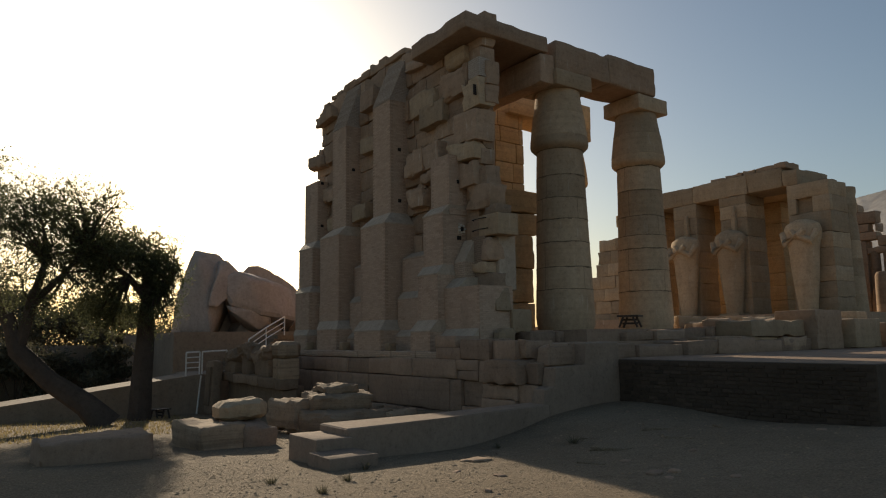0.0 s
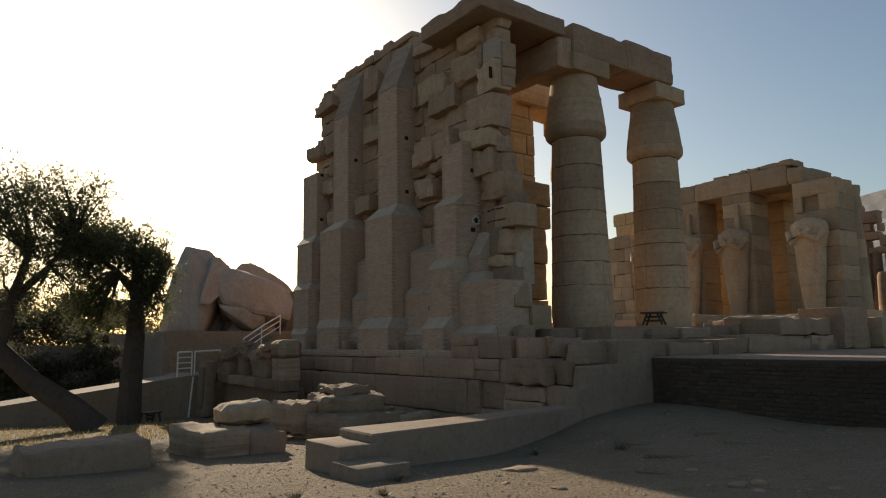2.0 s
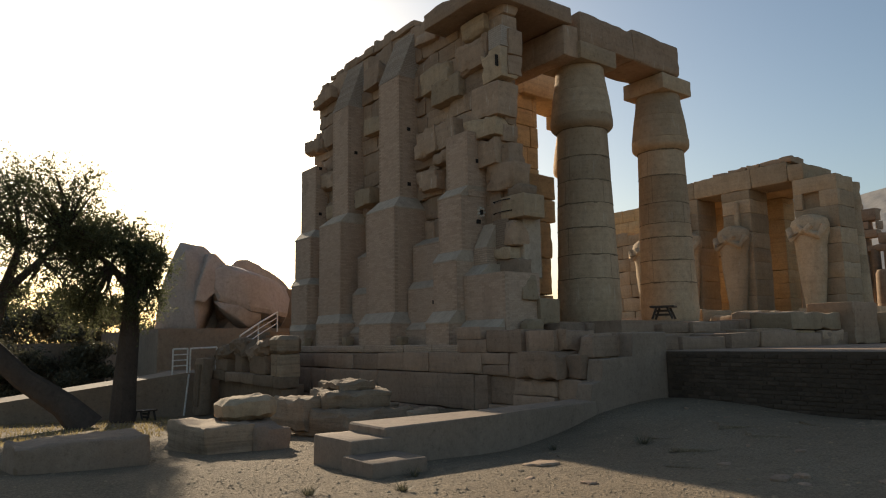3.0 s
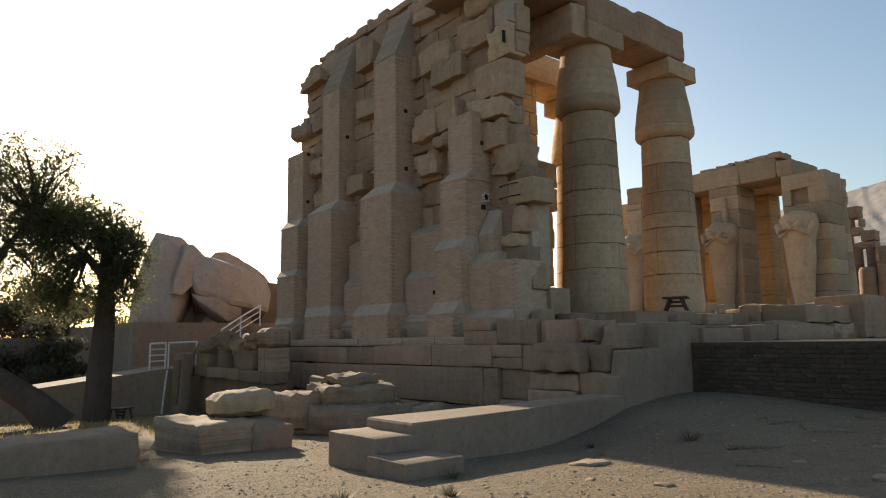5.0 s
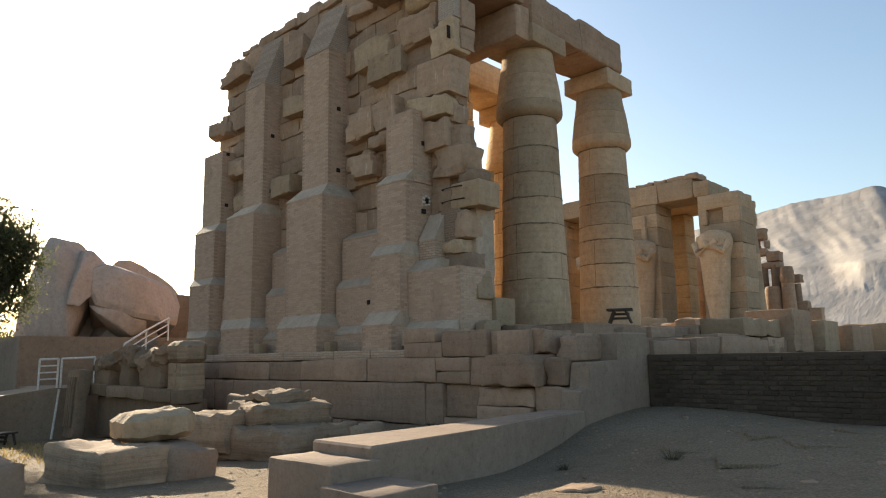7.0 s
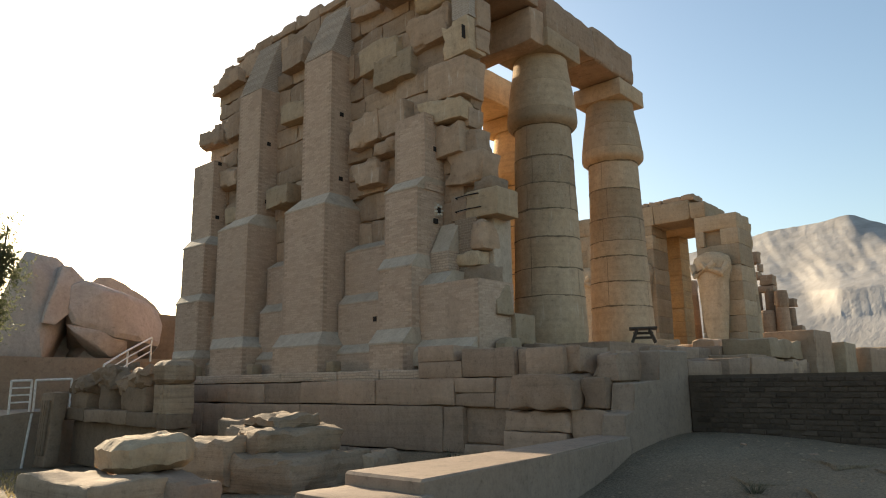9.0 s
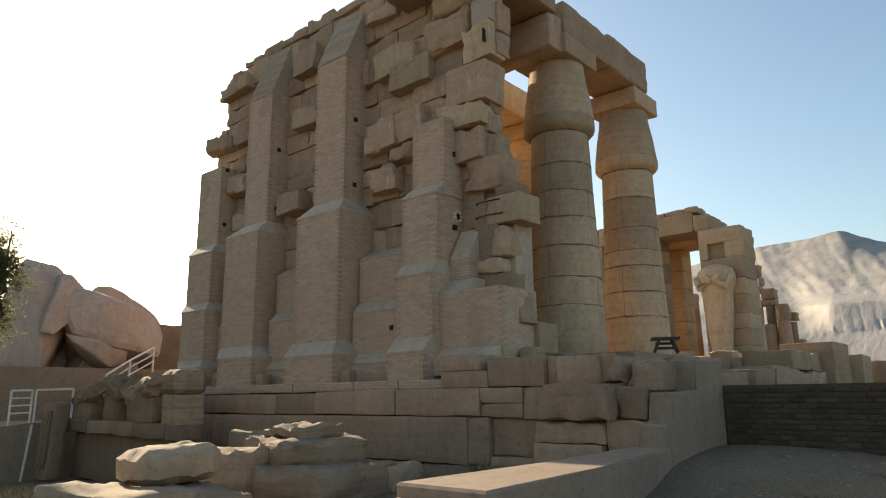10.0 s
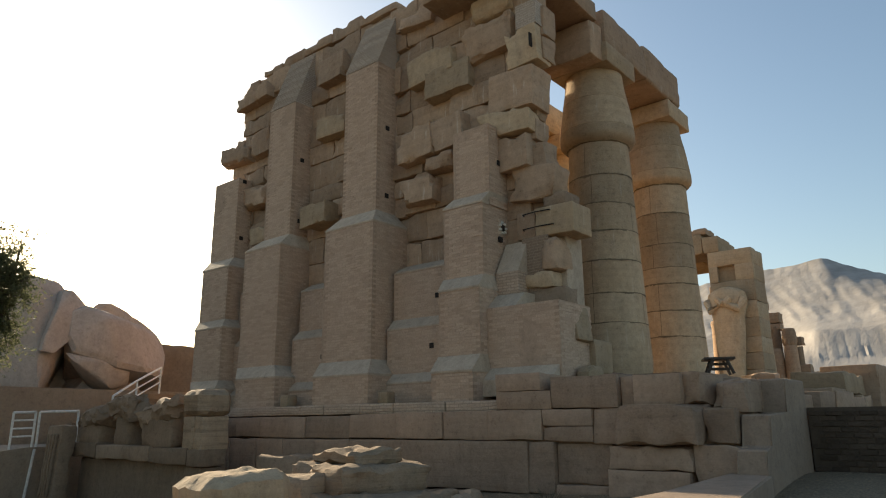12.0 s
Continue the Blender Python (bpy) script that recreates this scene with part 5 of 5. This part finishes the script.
def ruined_altar():
    """A stone shelf that carries broken blocks, by the corner of the podium."""
    shelf = empty("stone_shelf", (10.8, 28.0, 0), "low stone shelf on rubble supports with broken blocks", "stone shelf")
    for y0, y1, z in ((25.2, 25.75, 1.64), (25.77, 27.6, 1.67), (27.62, 30.6, 1.7), (30.62, 32.6, 1.74)):
        stone("shelf_slab", (10.25, 11.02, y0, y1, z - 0.4, z), BROWN, shelf, r=0.035, rough=0.025, step=0.3, chip=0.1)
    stone("support", (10.4, 11.0, 25.3, 26.1, -0.1, 1.24), BROWN, shelf, r=0.05, rough=0.04, step=0.4)
    stone("support", (10.6, 11.7, 26.2, 32.3, -0.1, 1.3), BROWN, shelf, r=0.05, rough=0.04, step=0.4)
    rng = random.Random(31)
    for y0, y1, h, wide, mat in ((26.55, 28.5, 1.15, 0.12, BROWN), (28.75, 30.1, 1.35, 0.26, BROWN), (30.5, 32.2, 1.05, 0.2, BROWN)):
        frag = empty("broken_block", (10.65, (y0 + y1) / 2, 1.68), "broken eroded sandstone fragment standing on the shelf", "stone block", "broken blocks on the shelf")
        stone("foot", (10.34, 10.98, y0 + wide, y1 - wide, 1.66, 1.7 + h * 0.6), mat, frag, r=0.08, rough=0.04, step=0.16, chip=0.25, limit=9)
        stone("worn_head", (10.24, 11.02, y0, y1, 1.62 + h * 0.55, 1.68 + h), mat, frag, "crumbled uneven head", r=0.16, rough=0.17, step=0.12, chip=0.5, limit=12, turn=(rng.uniform(-6, 6), rng.uniform(-4, 4), rng.uniform(-8, 8)))
    ped = empty("pedestal", (10.64, 25.6, 1.63), "sandstone pedestal with a rounded capping block", "pedestal")
    stone("shaft", (10.3, 11.05, 25.25, 26.1, 1.63, 2.42), ROCK, ped, r=0.03, rough=0.015, step=0.25)
    stone("groove_strip", (10.27, 10.33, 25.55, 25.68, 1.66, 2.4), ROCK, ped, r=0.02, rough=0.01, step=0.2)
    stone("capping", (10.2, 11.15, 25.15, 26.2, 2.4, 3.08), ROCK, ped, r=0.3, rough=0.03, step=0.1, limit=14)
    slab = empty("leaning_slab", (9.84, 32.1, -0.05), "upright weathered stone slab with carved grooves", "stone slab")
    stone("slab_body", (9.62, 10.1, 31.75, 32.5, -0.1, 2.25), BROWN, slab, r=0.05, rough=0.04, step=0.2, chip=0.15, turn=(0, 3, 8))
    for k in range(4):
        stone("groove_rib", (9.58, 9.66, 31.82 + 0.17 * k, 31.91 + 0.17 * k, 0.25, 2.0), BROWN, slab, r=0.03, rough=0.02, step=0.2, turn=(0, 3, 8))
    top_thing("corner_block", (11.3, 12.6, 22.5, 24.4, 0.0, 1.5), BROWN, "large dark block at the podium's foot", "stone block", r=0.08, rough=0.06, step=0.3, chip=0.25)


ruined_altar()
upright((10.7, 28.0, 1.5))

# ---- yard: rocks, bench, planter ----
REDBROWN = stone_mat("reddish_sandstone", (0.252, 0.171, 0.117), (0.306, 0.216, 0.153), (0.198, 0.135, 0.09), bump=0.5)
top_thing("stone_bench", (1.5, 3.62, 15.6, 17.0, -1.05, -0.29), REDBROWN, "long low sandstone block lying in the yard", "stone block", r=0.07, rough=0.05, step=0.16, chip=0.3, limit=16)
top_thing("base_block", (4.7, 5.72, 16.25, 18.5, -1.1, -0.34), ROCK, "broad sandstone block with a split top", "stone block", "blocks under the boulder", r=0.05, rough=0.05, step=0.16, chip=0.35, limit=16, turn=(0, 0, 3))
top_thing("base_block", (5.74, 6.55, 16.2, 18.4, -1.1, -0.38), REDBROWN, "reddish sandstone block set beside another", "stone block", "blocks under the boulder", r=0.09, rough=0.06, step=0.16, chip=0.35, limit=14, turn=(0, 0, 1))
top_thing("boulder", (5.5, 6.74, 17.1, 18.2, -0.37, 0.12), PALE, "rounded pale boulder resting on two blocks", "boulder", r=0.2, rough=0.06, step=0.09, chip=0.12, limit=18, turn=(0, -3, -6))
PENDING.clear()
for i, b in enumerate(((8.5, 10.3, 17.9, 19.6, 0.62, 1.12), (8.9, 9.95, 18.2, 19.5, 1.1, 1.34), (7.9, 8.9, 18.6, 20.3, 0.1, 0.98), (8.2, 10.5, 17.4, 19.4, -0.05, 0.66), (10.2, 11.6, 17.6, 18.8, -0.05, 0.55), (9.9, 11.2, 19.2, 21.0, -0.05, 0.75))):
    top_thing("layered_rock", b, ROCK, "flaking layered sandstone rock in a rubble heap", "rock", "rocks of the rubble heap", r=0.1, rough=0.1, step=0.16, chip=0.35, turn=(0, 0, -14 + 9 * i), limit=12)
upright()
for x, y, size in ((12.9, 21.6, 0.3), (13.08, 25.6, 0.34), (13.14, 29.2, 0.34)):
    top_thing("small_block", (x, x + size, y, y + size, 1.15, 1.15 + size), PALE, "small squared stone standing on the brick ledge", "stone block", "small blocks on the ledge", r=0.03, rough=0.02, step=0.15)
PENDING.clear()


def trestle(x, y, z, label, wide, high, mat):
    ob = empty("trestle_table", (x, y, z), label, "table")
    ob.rotation_euler.z = radians(-64)
    bm = bmesh.new()
    box_in(bm, x - wide / 2, x + wide / 2, y - 0.35, y + 0.35, z + high - 0.06, z + high)
    part("tabletop", bevelled(bm, 0.008), mat, ob)
    for sx in (-1, 1):
        for sy in (-1, 1):
            bm = bmesh.new()
            tube(bm, [(x + sx * wide * 0.42, y + sy * 0.3, z), (x + sx * wide * 0.22, y + sy * 0.3, z + high - 0.06)], [0.04, 0.04], 6)
            part("leg", bm, mat, ob)
    for h in (0.25, 0.55):
        bm = bmesh.new()
        box_in(bm, x - wide * 0.36, x + wide * 0.36, y - 0.03, y + 0.03, z + high * h, z + high * h + 0.07)
        part("stretcher", bm, mat, ob)


trestle(19.02, 15.66, 3.0, "dark wooden trestle standing by the columns", 0.74, 0.42, DARKWOOD)
trestle(7.4, 31.2, 0.0, "small dark steel stand on the dry grass", 0.55, 0.42, DARKWOOD)
upright()


# ---- trees, bushes, grass ----
def leaves(clumps, count, size, seed):
    """Small lozenge leaves scattered through soft ellipsoid clumps, drooping a little."""
    rng = np.random.default_rng(seed)
    weights = np.array([c[3] * c[4] * c[5] for c in clumps]) ** 0.8
    which = rng.choice(len(clumps), count, p=weights / weights.sum())
    c = np.array(clumps)[which]
    d = rng.normal(size=(count, 3))
    d /= np.linalg.norm(d, axis=1)[:, None]
    p = c[:, :3] + d * (rng.random(count) ** 0.5 * np.where(rng.random(count) < 0.3, rng.uniform(1.0, 1.7, count), 1.0))[:, None] * c[:, 3:6]
    a = rng.normal(size=(count, 3))
    a[:, 2] -= 0.4
    a /= np.linalg.norm(a, axis=1)[:, None]
    b = np.cross(a, rng.normal(size=(count, 3)))
    b /= np.linalg.norm(b, axis=1)[:, None]
    s = size * rng.uniform(0.6, 1.4, count)[:, None]
    verts = np.stack([p - a * s, p + b * s * 0.38, p + a * s, p - b * s * 0.38], axis=1).reshape(-1, 3)
    faces = np.arange(count * 4).reshape(-1, 4)
    return verts.tolist(), faces.tolist()


def twigs(clumps, count, per, size, seed):
    """Feathery sprays: thin twigs that leave the clumps outwards, with small leaves along them."""
    rng = np.random.default_rng(seed)
    weights = np.array([c[3] ** 2 for c in clumps])
    which = rng.choice(len(clumps), count, p=weights / weights.sum())
    c = np.array(clumps)[which]
    d = rng.normal(size=(count, 3))
    d /= np.linalg.norm(d, axis=1)[:, None]
    root = c[:, :3] + d * (rng.random(count) ** 0.6)[:, None] * c[:, 3:6] * 0.8
    way = d + np.array([0, 0, 0.25]) + 0.5 * rng.normal(size=(count, 3))
    way /= np.linalg.norm(way, axis=1)[:, None]
    length = rng.uniform(0.4, 1.05, count) * (c[:, 3] / 0.75)
    f = rng.random((count, per))
    p = root[:, None, :] + way[:, None, :] * (f * length[:, None])[:, :, None]
    p[:, :, 2] -= 0.18 * f ** 2 * length[:, None]
    p = (p + rng.normal(0, 0.035, (count, per, 3))).reshape(-1, 3)
    n = count * per
    a = rng.normal(size=(n, 3)) + np.repeat(way, per, axis=0) * 0.8
    a /= np.linalg.norm(a, axis=1)[:, None]
    b = np.cross(a, rng.normal(size=(n, 3)))
    b /= np.linalg.norm(b, axis=1)[:, None]
    s = size * rng.uniform(0.6, 1.4, n)[:, None]
    verts = np.stack([p - a * s, p + b * s * 0.36, p + a * s, p - b * s * 0.36], axis=1).reshape(-1, 3)
    return verts.tolist(), np.arange(n * 4).reshape(-1, 4).tolist()


def tree(base, limbs, clumps, count, size, label, seed):
    ob = empty("tree", base, label, "tree", "trees in the yard")
    bm = bmesh.new()
    for k, (pts, rad) in enumerate(limbs):
        tube(bm, pts, rad, 12 if k == 0 else 7)
    rng = random.Random(seed)
    ends = [q for pts, rad in limbs[1:] for q in pts[1:]] + [limbs[0][0][-1]]
    for c in clumps:
        e = min(ends, key=lambda q: (Vector(q) - Vector(c[:3])).length)
        m = (Vector(e) + Vector(c[:3])) / 2 + Vector((rng.uniform(-.2, .2), rng.uniform(-.2, .2), rng.uniform(-.1, .3)))
        tube(bm, [e, m, c[:3]], [0.06, 0.04, 0.012], 5)
    for v in bm.verts:
        v.co += Vector((noise.noise(v.co * 2), noise.noise(v.co * 2 + Vector((4, 0, 0))), 0)) * 0.07
    part("trunk", bm, BARK, ob, "dark rough trunk and limbs", smooth=True)
    v, f = twigs(clumps, count // 18, 18, size, seed)
    crown = link_mesh("crown", v, f, LEAF, ob, "fine feathery dark green foliage", smooth=False)
    tagged(crown, kind="stuff")


def cloud(centre, spread, n, size, seed):
    rng = random.Random(seed)
    out = []
    for _ in range(n):
        while True:
            u = [rng.uniform(-1, 1) for _ in range(3)]
            if sum(c * c for c in u) < 1:
                break
        s = size * rng.uniform(0.6, 1.3)
        out.append((centre[0] + u[0] * spread[0], centre[1] + u[1] * spread[1], centre[2] + u[2] * spread[2], s, s, s * 0.55))
    return out


tree((4.75, 28.2, 0.0),
     [([(4.8, 28.2, -0.1), (4.1, 28.4, 0.7), (2.9, 28.8, 1.6), (1.9, 29.2, 2.7), (1.5, 29.4, 4.0)], [0.55, 0.42, 0.36, 0.32, 0.24]),
      ([(1.9, 29.2, 2.7), (2.2, 29.0, 4.4), (2.6, 29.0, 6.0)], [0.24, 0.18, 0.1]),
      ([(1.6, 29.3, 3.6), (0.4, 29.3, 5.2), (-0.6, 29.2, 6.6)], [0.2, 0.15, 0.08]),
      ([(2.2, 29.0, 4.4), (3.3, 29.2, 5.6), (3.9, 29.4, 6.6)], [0.15, 0.12, 0.07])],
     cloud((2.7, 29.4, 8.2), (2.3, 2.0, 0.8), 24, 0.8, 3) + cloud((0.0, 29.0, 8.1), (3.0, 2.2, 1.5), 32, 0.95, 4) + cloud((3.6, 29.3, 6.6), (1.4, 1.6, 1.3), 20, 0.75, 5) + cloud((0.8, 29.0, 6.6), (3.0, 1.8, 1.5), 34, 0.8, 6) + cloud((2.6, 29.2, 5.0), (2.2, 1.6, 0.9), 22, 0.7, 7) + cloud((-1.6, 29.0, 6.2), (2.4, 1.8, 2.0), 24, 0.85, 8),
     110000, 0.046, "leaning dark tree with airy feathery crown", 3)
tree((6.4, 30.6, 0.0),
     [([(6.4, 30.6, -0.1), (6.45, 30.7, 1.5), (6.55, 30.8, 3.5), (6.6, 30.9, 5.0), (6.6, 31.0, 6.2)], [0.48, 0.38, 0.34, 0.28, 0.18]),
      ([(6.6, 30.9, 5.0), (5.8, 30.9, 5.9), (5.2, 31.0, 6.4)], [0.18, 0.13, 0.07]),
      ([(6.55, 30.8, 4.4), (7.2, 30.8, 5.4), (7.6, 30.9, 6.0)], [0.18, 0.13, 0.07])],
     cloud((6.8, 31.0, 6.7), (1.2, 1.4, 0.6), 18, 0.7, 13) + cloud((5.1, 31.0, 6.9), (1.3, 1.4, 0.9), 20, 0.75, 14) + cloud((6.9, 30.9, 5.6), (0.8, 1.2, 0.8), 12, 0.6, 15) + cloud((5.2, 30.9, 5.0), (1.2, 1.2, 0.8), 14, 0.65, 16) + cloud((4.6, 30.9, 6.0), (1.0, 1.2, 1.0), 14, 0.65, 18) + cloud((7.5, 30.9, 6.0), (0.9, 1.2, 0.8), 14, 0.6, 19) + cloud((5.9, 30.9, 4.3), (1.5, 1.2, 0.8), 18, 0.6, 20) + cloud((6.2, 31.0, 7.3), (1.7, 1.2, 0.6), 18, 0.55, 21) + cloud((7.0, 30.9, 5.0), (0.7, 1.0, 0.8), 10, 0.5, 22),
     80000, 0.046, "upright dark tree with broken feathery crown", 13)

upright()


def bush(at, w, h, count, label, seed, mat):
    v, f = leaves(cloud((at[0], at[1], at[2] + h * 0.5), (w, w * 0.7, h * 0.5), 14, min(w, h) * 0.4, seed), count, 0.12, seed)
    ob = empty("bush", at, label, "bush", "bushes beyond the ramp")
    bm = bmesh.new()
    rng = random.Random(seed)
    for _ in range(6):
        tube(bm, [at, (at[0] + rng.uniform(-w, w) * 0.5, at[1] + rng.uniform(-w, w) * 0.4, at[2] + h * 0.7)], [0.05, 0.015], 5)
    part("stem_cluster", bm, BARK, ob)
    tagged(link_mesh("foliage", v, f, mat, ob, smooth=False), kind="stuff")


for i, (x, y, w, h) in enumerate(((-13, 56, 4.5, 6.6), (-8, 55, 4.2, 6.2), (-3, 56, 4.2, 6.8), (1.5, 55, 4.0, 6.2), (5.5, 56, 4.0, 6.6), (9.5, 55, 3.4, 6.0), (12.5, 57, 3.4, 5.6), (-19, 56, 5, 7), (-6, 44.3, 2.6, 3.0), (-1.5, 44.5, 2.6, 3.2), (3, 44.3, 2.6, 3.0), (6.8, 44.5, 2.2, 3.2))):
    bush((x, y, 0.0), w, h * 1.35, 15000, "dense dusty dark green bush, lightened for the glare", 40 + i, DRYLEAF)
upright()
for i, (x, y, s) in enumerate(((6.0, 10.9, 0.22), (5.2, 10.0, 0.2), (4.4, 9.2, 0.2), (9.6, 11.6, 0.22), (10.6, 10.4, 0.3), (12.0, 16.7, 0.5), (4.2, 10.6, 0.2))):
    rng = random.Random(70 + i)
    v, f = [], []
    for _ in range(60):
        a, out, up = rng.uniform(0, 6.283), s * rng.uniform(0.2, 1.1), s * rng.uniform(0.2, 0.7)
        z = ground_z(x, y) - 0.01
        bx, by = x + 0.3 * out * math.cos(a), y + 0.3 * out * math.sin(a)
        n = len(v)
        v += [(bx - 0.008 * math.sin(a), by + 0.008 * math.cos(a), z), (bx + 0.008 * math.sin(a), by - 0.008 * math.cos(a), z), (x + out * math.cos(a), y + out * math.sin(a), z + up)]
        f.append((n, n + 1, n + 2))
    tagged(link_mesh("weed", v, f, DRYLEAF, smooth=False), "small dry green weed growing in the sand", "weed", "weeds in the yard", "stuff")

PENDING.clear()


def yard_wall():
    bm = bmesh.new()
    box_in(bm, -40, 8.8, 46.0, 46.6, -0.2, 3.6)
    tagged(part("wall_yard", bm, EARTH), "dark mud brick boundary wall behind the bushes", "wall", kind="structure")


yard_wall()
upright((0.0, 46.0, 2.0))


def dry_grass():
    rng = np.random.default_rng(5)
    n = 9000
    x, y = rng.uniform(-8, 8.5, n), 22 + 11 * rng.random(n)
    h = rng.uniform(0.04, 0.14, n)
    a = rng.uniform(0, 6.283, n)
    dx, dy = np.cos(a) * 0.02, np.sin(a) * 0.02
    lean = rng.normal(0, 0.05, (n, 2))
    z = np.array([ground_z(u, w) for u, w in zip(x, y)]) - 0.01
    verts = np.stack([np.stack([x - dx, y - dy, z], 1), np.stack([x + dx, y + dy, z], 1), np.stack([x + lean[:, 0], y + lean[:, 1], z + h], 1)], 1).reshape(-1, 3)
    tagged(link_mesh("dry_grass", verts.tolist(), np.arange(n * 3).reshape(-1, 3).tolist(), STRAW, smooth=False), "short dry yellow grass under the trees", "grass", kind="stuff")


dry_grass()


def clods():
    """Small lumps of dried earth and chips over the trodden yard."""
    rng = random.Random(77)
    verts, faces = [], []
    for _ in range(7000):
        x, y = rng.uniform(1.5, 13), rng.uniform(3.0, 14)
        if 5.3 < x and 11.2 < y:
            continue
        s = rng.choice((0.008, 0.01, 0.013, 0.017, 0.026)) * rng.uniform(0.6, 1.3)
        z, n = ground_z(x, y), len(verts)
        for k in range(5):
            a = k * 1.257 + rng.uniform(-0.3, 0.3)
            verts.append((x + math.cos(a) * s * rng.uniform(0.7, 1.5), y + math.sin(a) * s * rng.uniform(0.7, 1.5), z - 0.006))
        verts.append((x + rng.uniform(-.3, .3) * s, y + rng.uniform(-.3, .3) * s, z + s * rng.uniform(0.3, 0.6)))
        for k in range(5):
            faces.append((n + k, n + (k + 1) % 5, n + 5))
    tagged(link_mesh("earth_clods", verts, faces, SAND, smooth=False), "crumbled lumps of dry earth on the ground", "earth clods", kind="stuff")
    for x, y, w, d in ((9.6, 8.6, 1.0, 0.7), (10.8, 9.4, 1.2, 0.8), (11.9, 8.8, 0.9, 0.7), (12.6, 9.8, 1.1, 0.8), (11.3, 10.5, 0.8, 0.6), (13.2, 8.2, 1.0, 0.9), (9.1, 10.6, 1.1, 0.7)):
        z = ground_z(x, y)
        top_thing("paving_slab", (x - w / 2, x + w / 2, y - d / 2, y + d / 2, z - 0.06, z + 0.012), SAND, "worn broken paving slab flush with the sand", "paving slab", "old paving slabs in the yard", r=0.012, rough=0.02, step=0.12, chip=0.5, limit=8, turn=(rng.uniform(-0.8, 0.8), rng.uniform(-0.8, 0.8), rng.uniform(0, 60)))


clods()


def pebbles():
    rng = random.Random(8)
    verts, faces = [], []
    for _ in range(5000):
        x, y = rng.uniform(-3, 15), rng.uniform(3, 22)
        s = rng.choice((0.01, 0.012, 0.015, 0.02, 0.035)) * rng.uniform(0.6, 1.3)
        z = ground_z(x, y)
        n = len(verts)
        for dx, dy, dz in ((1, 0, 0), (0, 1, 0), (-1, 0, 0), (0, -1, 0), (0, 0, 0.5), (0, 0, -0.6)):
            verts.append((x + dx * s * rng.uniform(0.7, 1.4), y + dy * s * rng.uniform(0.7, 1.4), z + dz * s))
        for k in range(4):
            faces.append((n + k, n + (k + 1) % 4, n + 4))
            faces.append((n + (k + 1) % 4, n + k, n + 5))
    tagged(link_mesh("pebbles", verts, faces, PALE, smooth=False), "scattered small pale pebbles on the sand", "pebbles", kind="stuff")
    for i in range(20):
        x, y = rng.uniform(6, 14), rng.uniform(5, 11.8)
        s = rng.uniform(0.06, 0.2)
        z = ground_z(x, y)
        top_thing("flat_stone", (x, x + s * 1.5, y, y + s, z - 0.04, z + rng.uniform(0.01, 0.04)), DARKSTONE, "flat stone half buried in the sand", "stone", "flat stones in the yard", r=0.03, rough=0.03, step=0.12, turn=(0, 0, rng.uniform(0, 90)), limit=3)
    top_thing("flat_stone", (7.75, 8.35, 10.15, 10.7, ground_z(8, 10.4) - 0.05, ground_z(8, 10.4) + 0.05), STONE, "sunlit flat stone lying in the sand", "stone", "flat stones in the yard", r=0.03, rough=0.05, step=0.08, chip=0.5)


pebbles()


# ---- mud bricks of the retaining wall ----
def mud_bricks():
    rng = random.Random(17)
    shapes = []
    for _ in range(6):
        bm = bmesh.new()
        box_in(bm, -0.02, 0.02, -0.135, 0.135, -0.042, 0.042)
        bmesh.ops.bevel(bm, geom=list(bm.edges), offset=0.01, segments=1, affect="EDGES", profile=0.5)
        for q in bm.verts:
            q.co += Vector((rng.uniform(-.006, .006), rng.uniform(-.008, .008), rng.uniform(-.005, .005)))
        me = bpy.data.meshes.new("brick")
        bm.to_mesh(me)
        bm.free()
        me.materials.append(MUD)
        shapes.append(me)
    near, rest_v, rest_f = 0, [], []
    z, row = 0.12, 0
    while z < 1.76:
        y = 6.45 + (0.145 if row % 2 else 0)
        while y < 12.7:
            x = 15.095 + rng.uniform(-0.006, 0.012)
            if rng.random() > 0.03:
                me = rng.choice(shapes)
                if y > 9.4 and near < 300:
                    ob = new("brick", me)
                    ob.parent = mud_wall
                    ob.location = Vector((x, y + 0.14, z + 0.045)) - MUD_FOOT
                    near += 1
                else:
                    n = len(rest_v)
                    rest_v += [(q.co.x + x, q.co.y + y + 0.14, q.co.z + z + 0.045) for q in me.vertices]
                    rest_f += [tuple(n + i for i in p.vertices) for p in me.polygons]
            y += 0.282 + rng.uniform(-0.02, 0.02)
        z += 0.097
        row += 1
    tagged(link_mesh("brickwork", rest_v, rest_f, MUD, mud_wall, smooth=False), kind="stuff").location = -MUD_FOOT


mud_bricks()
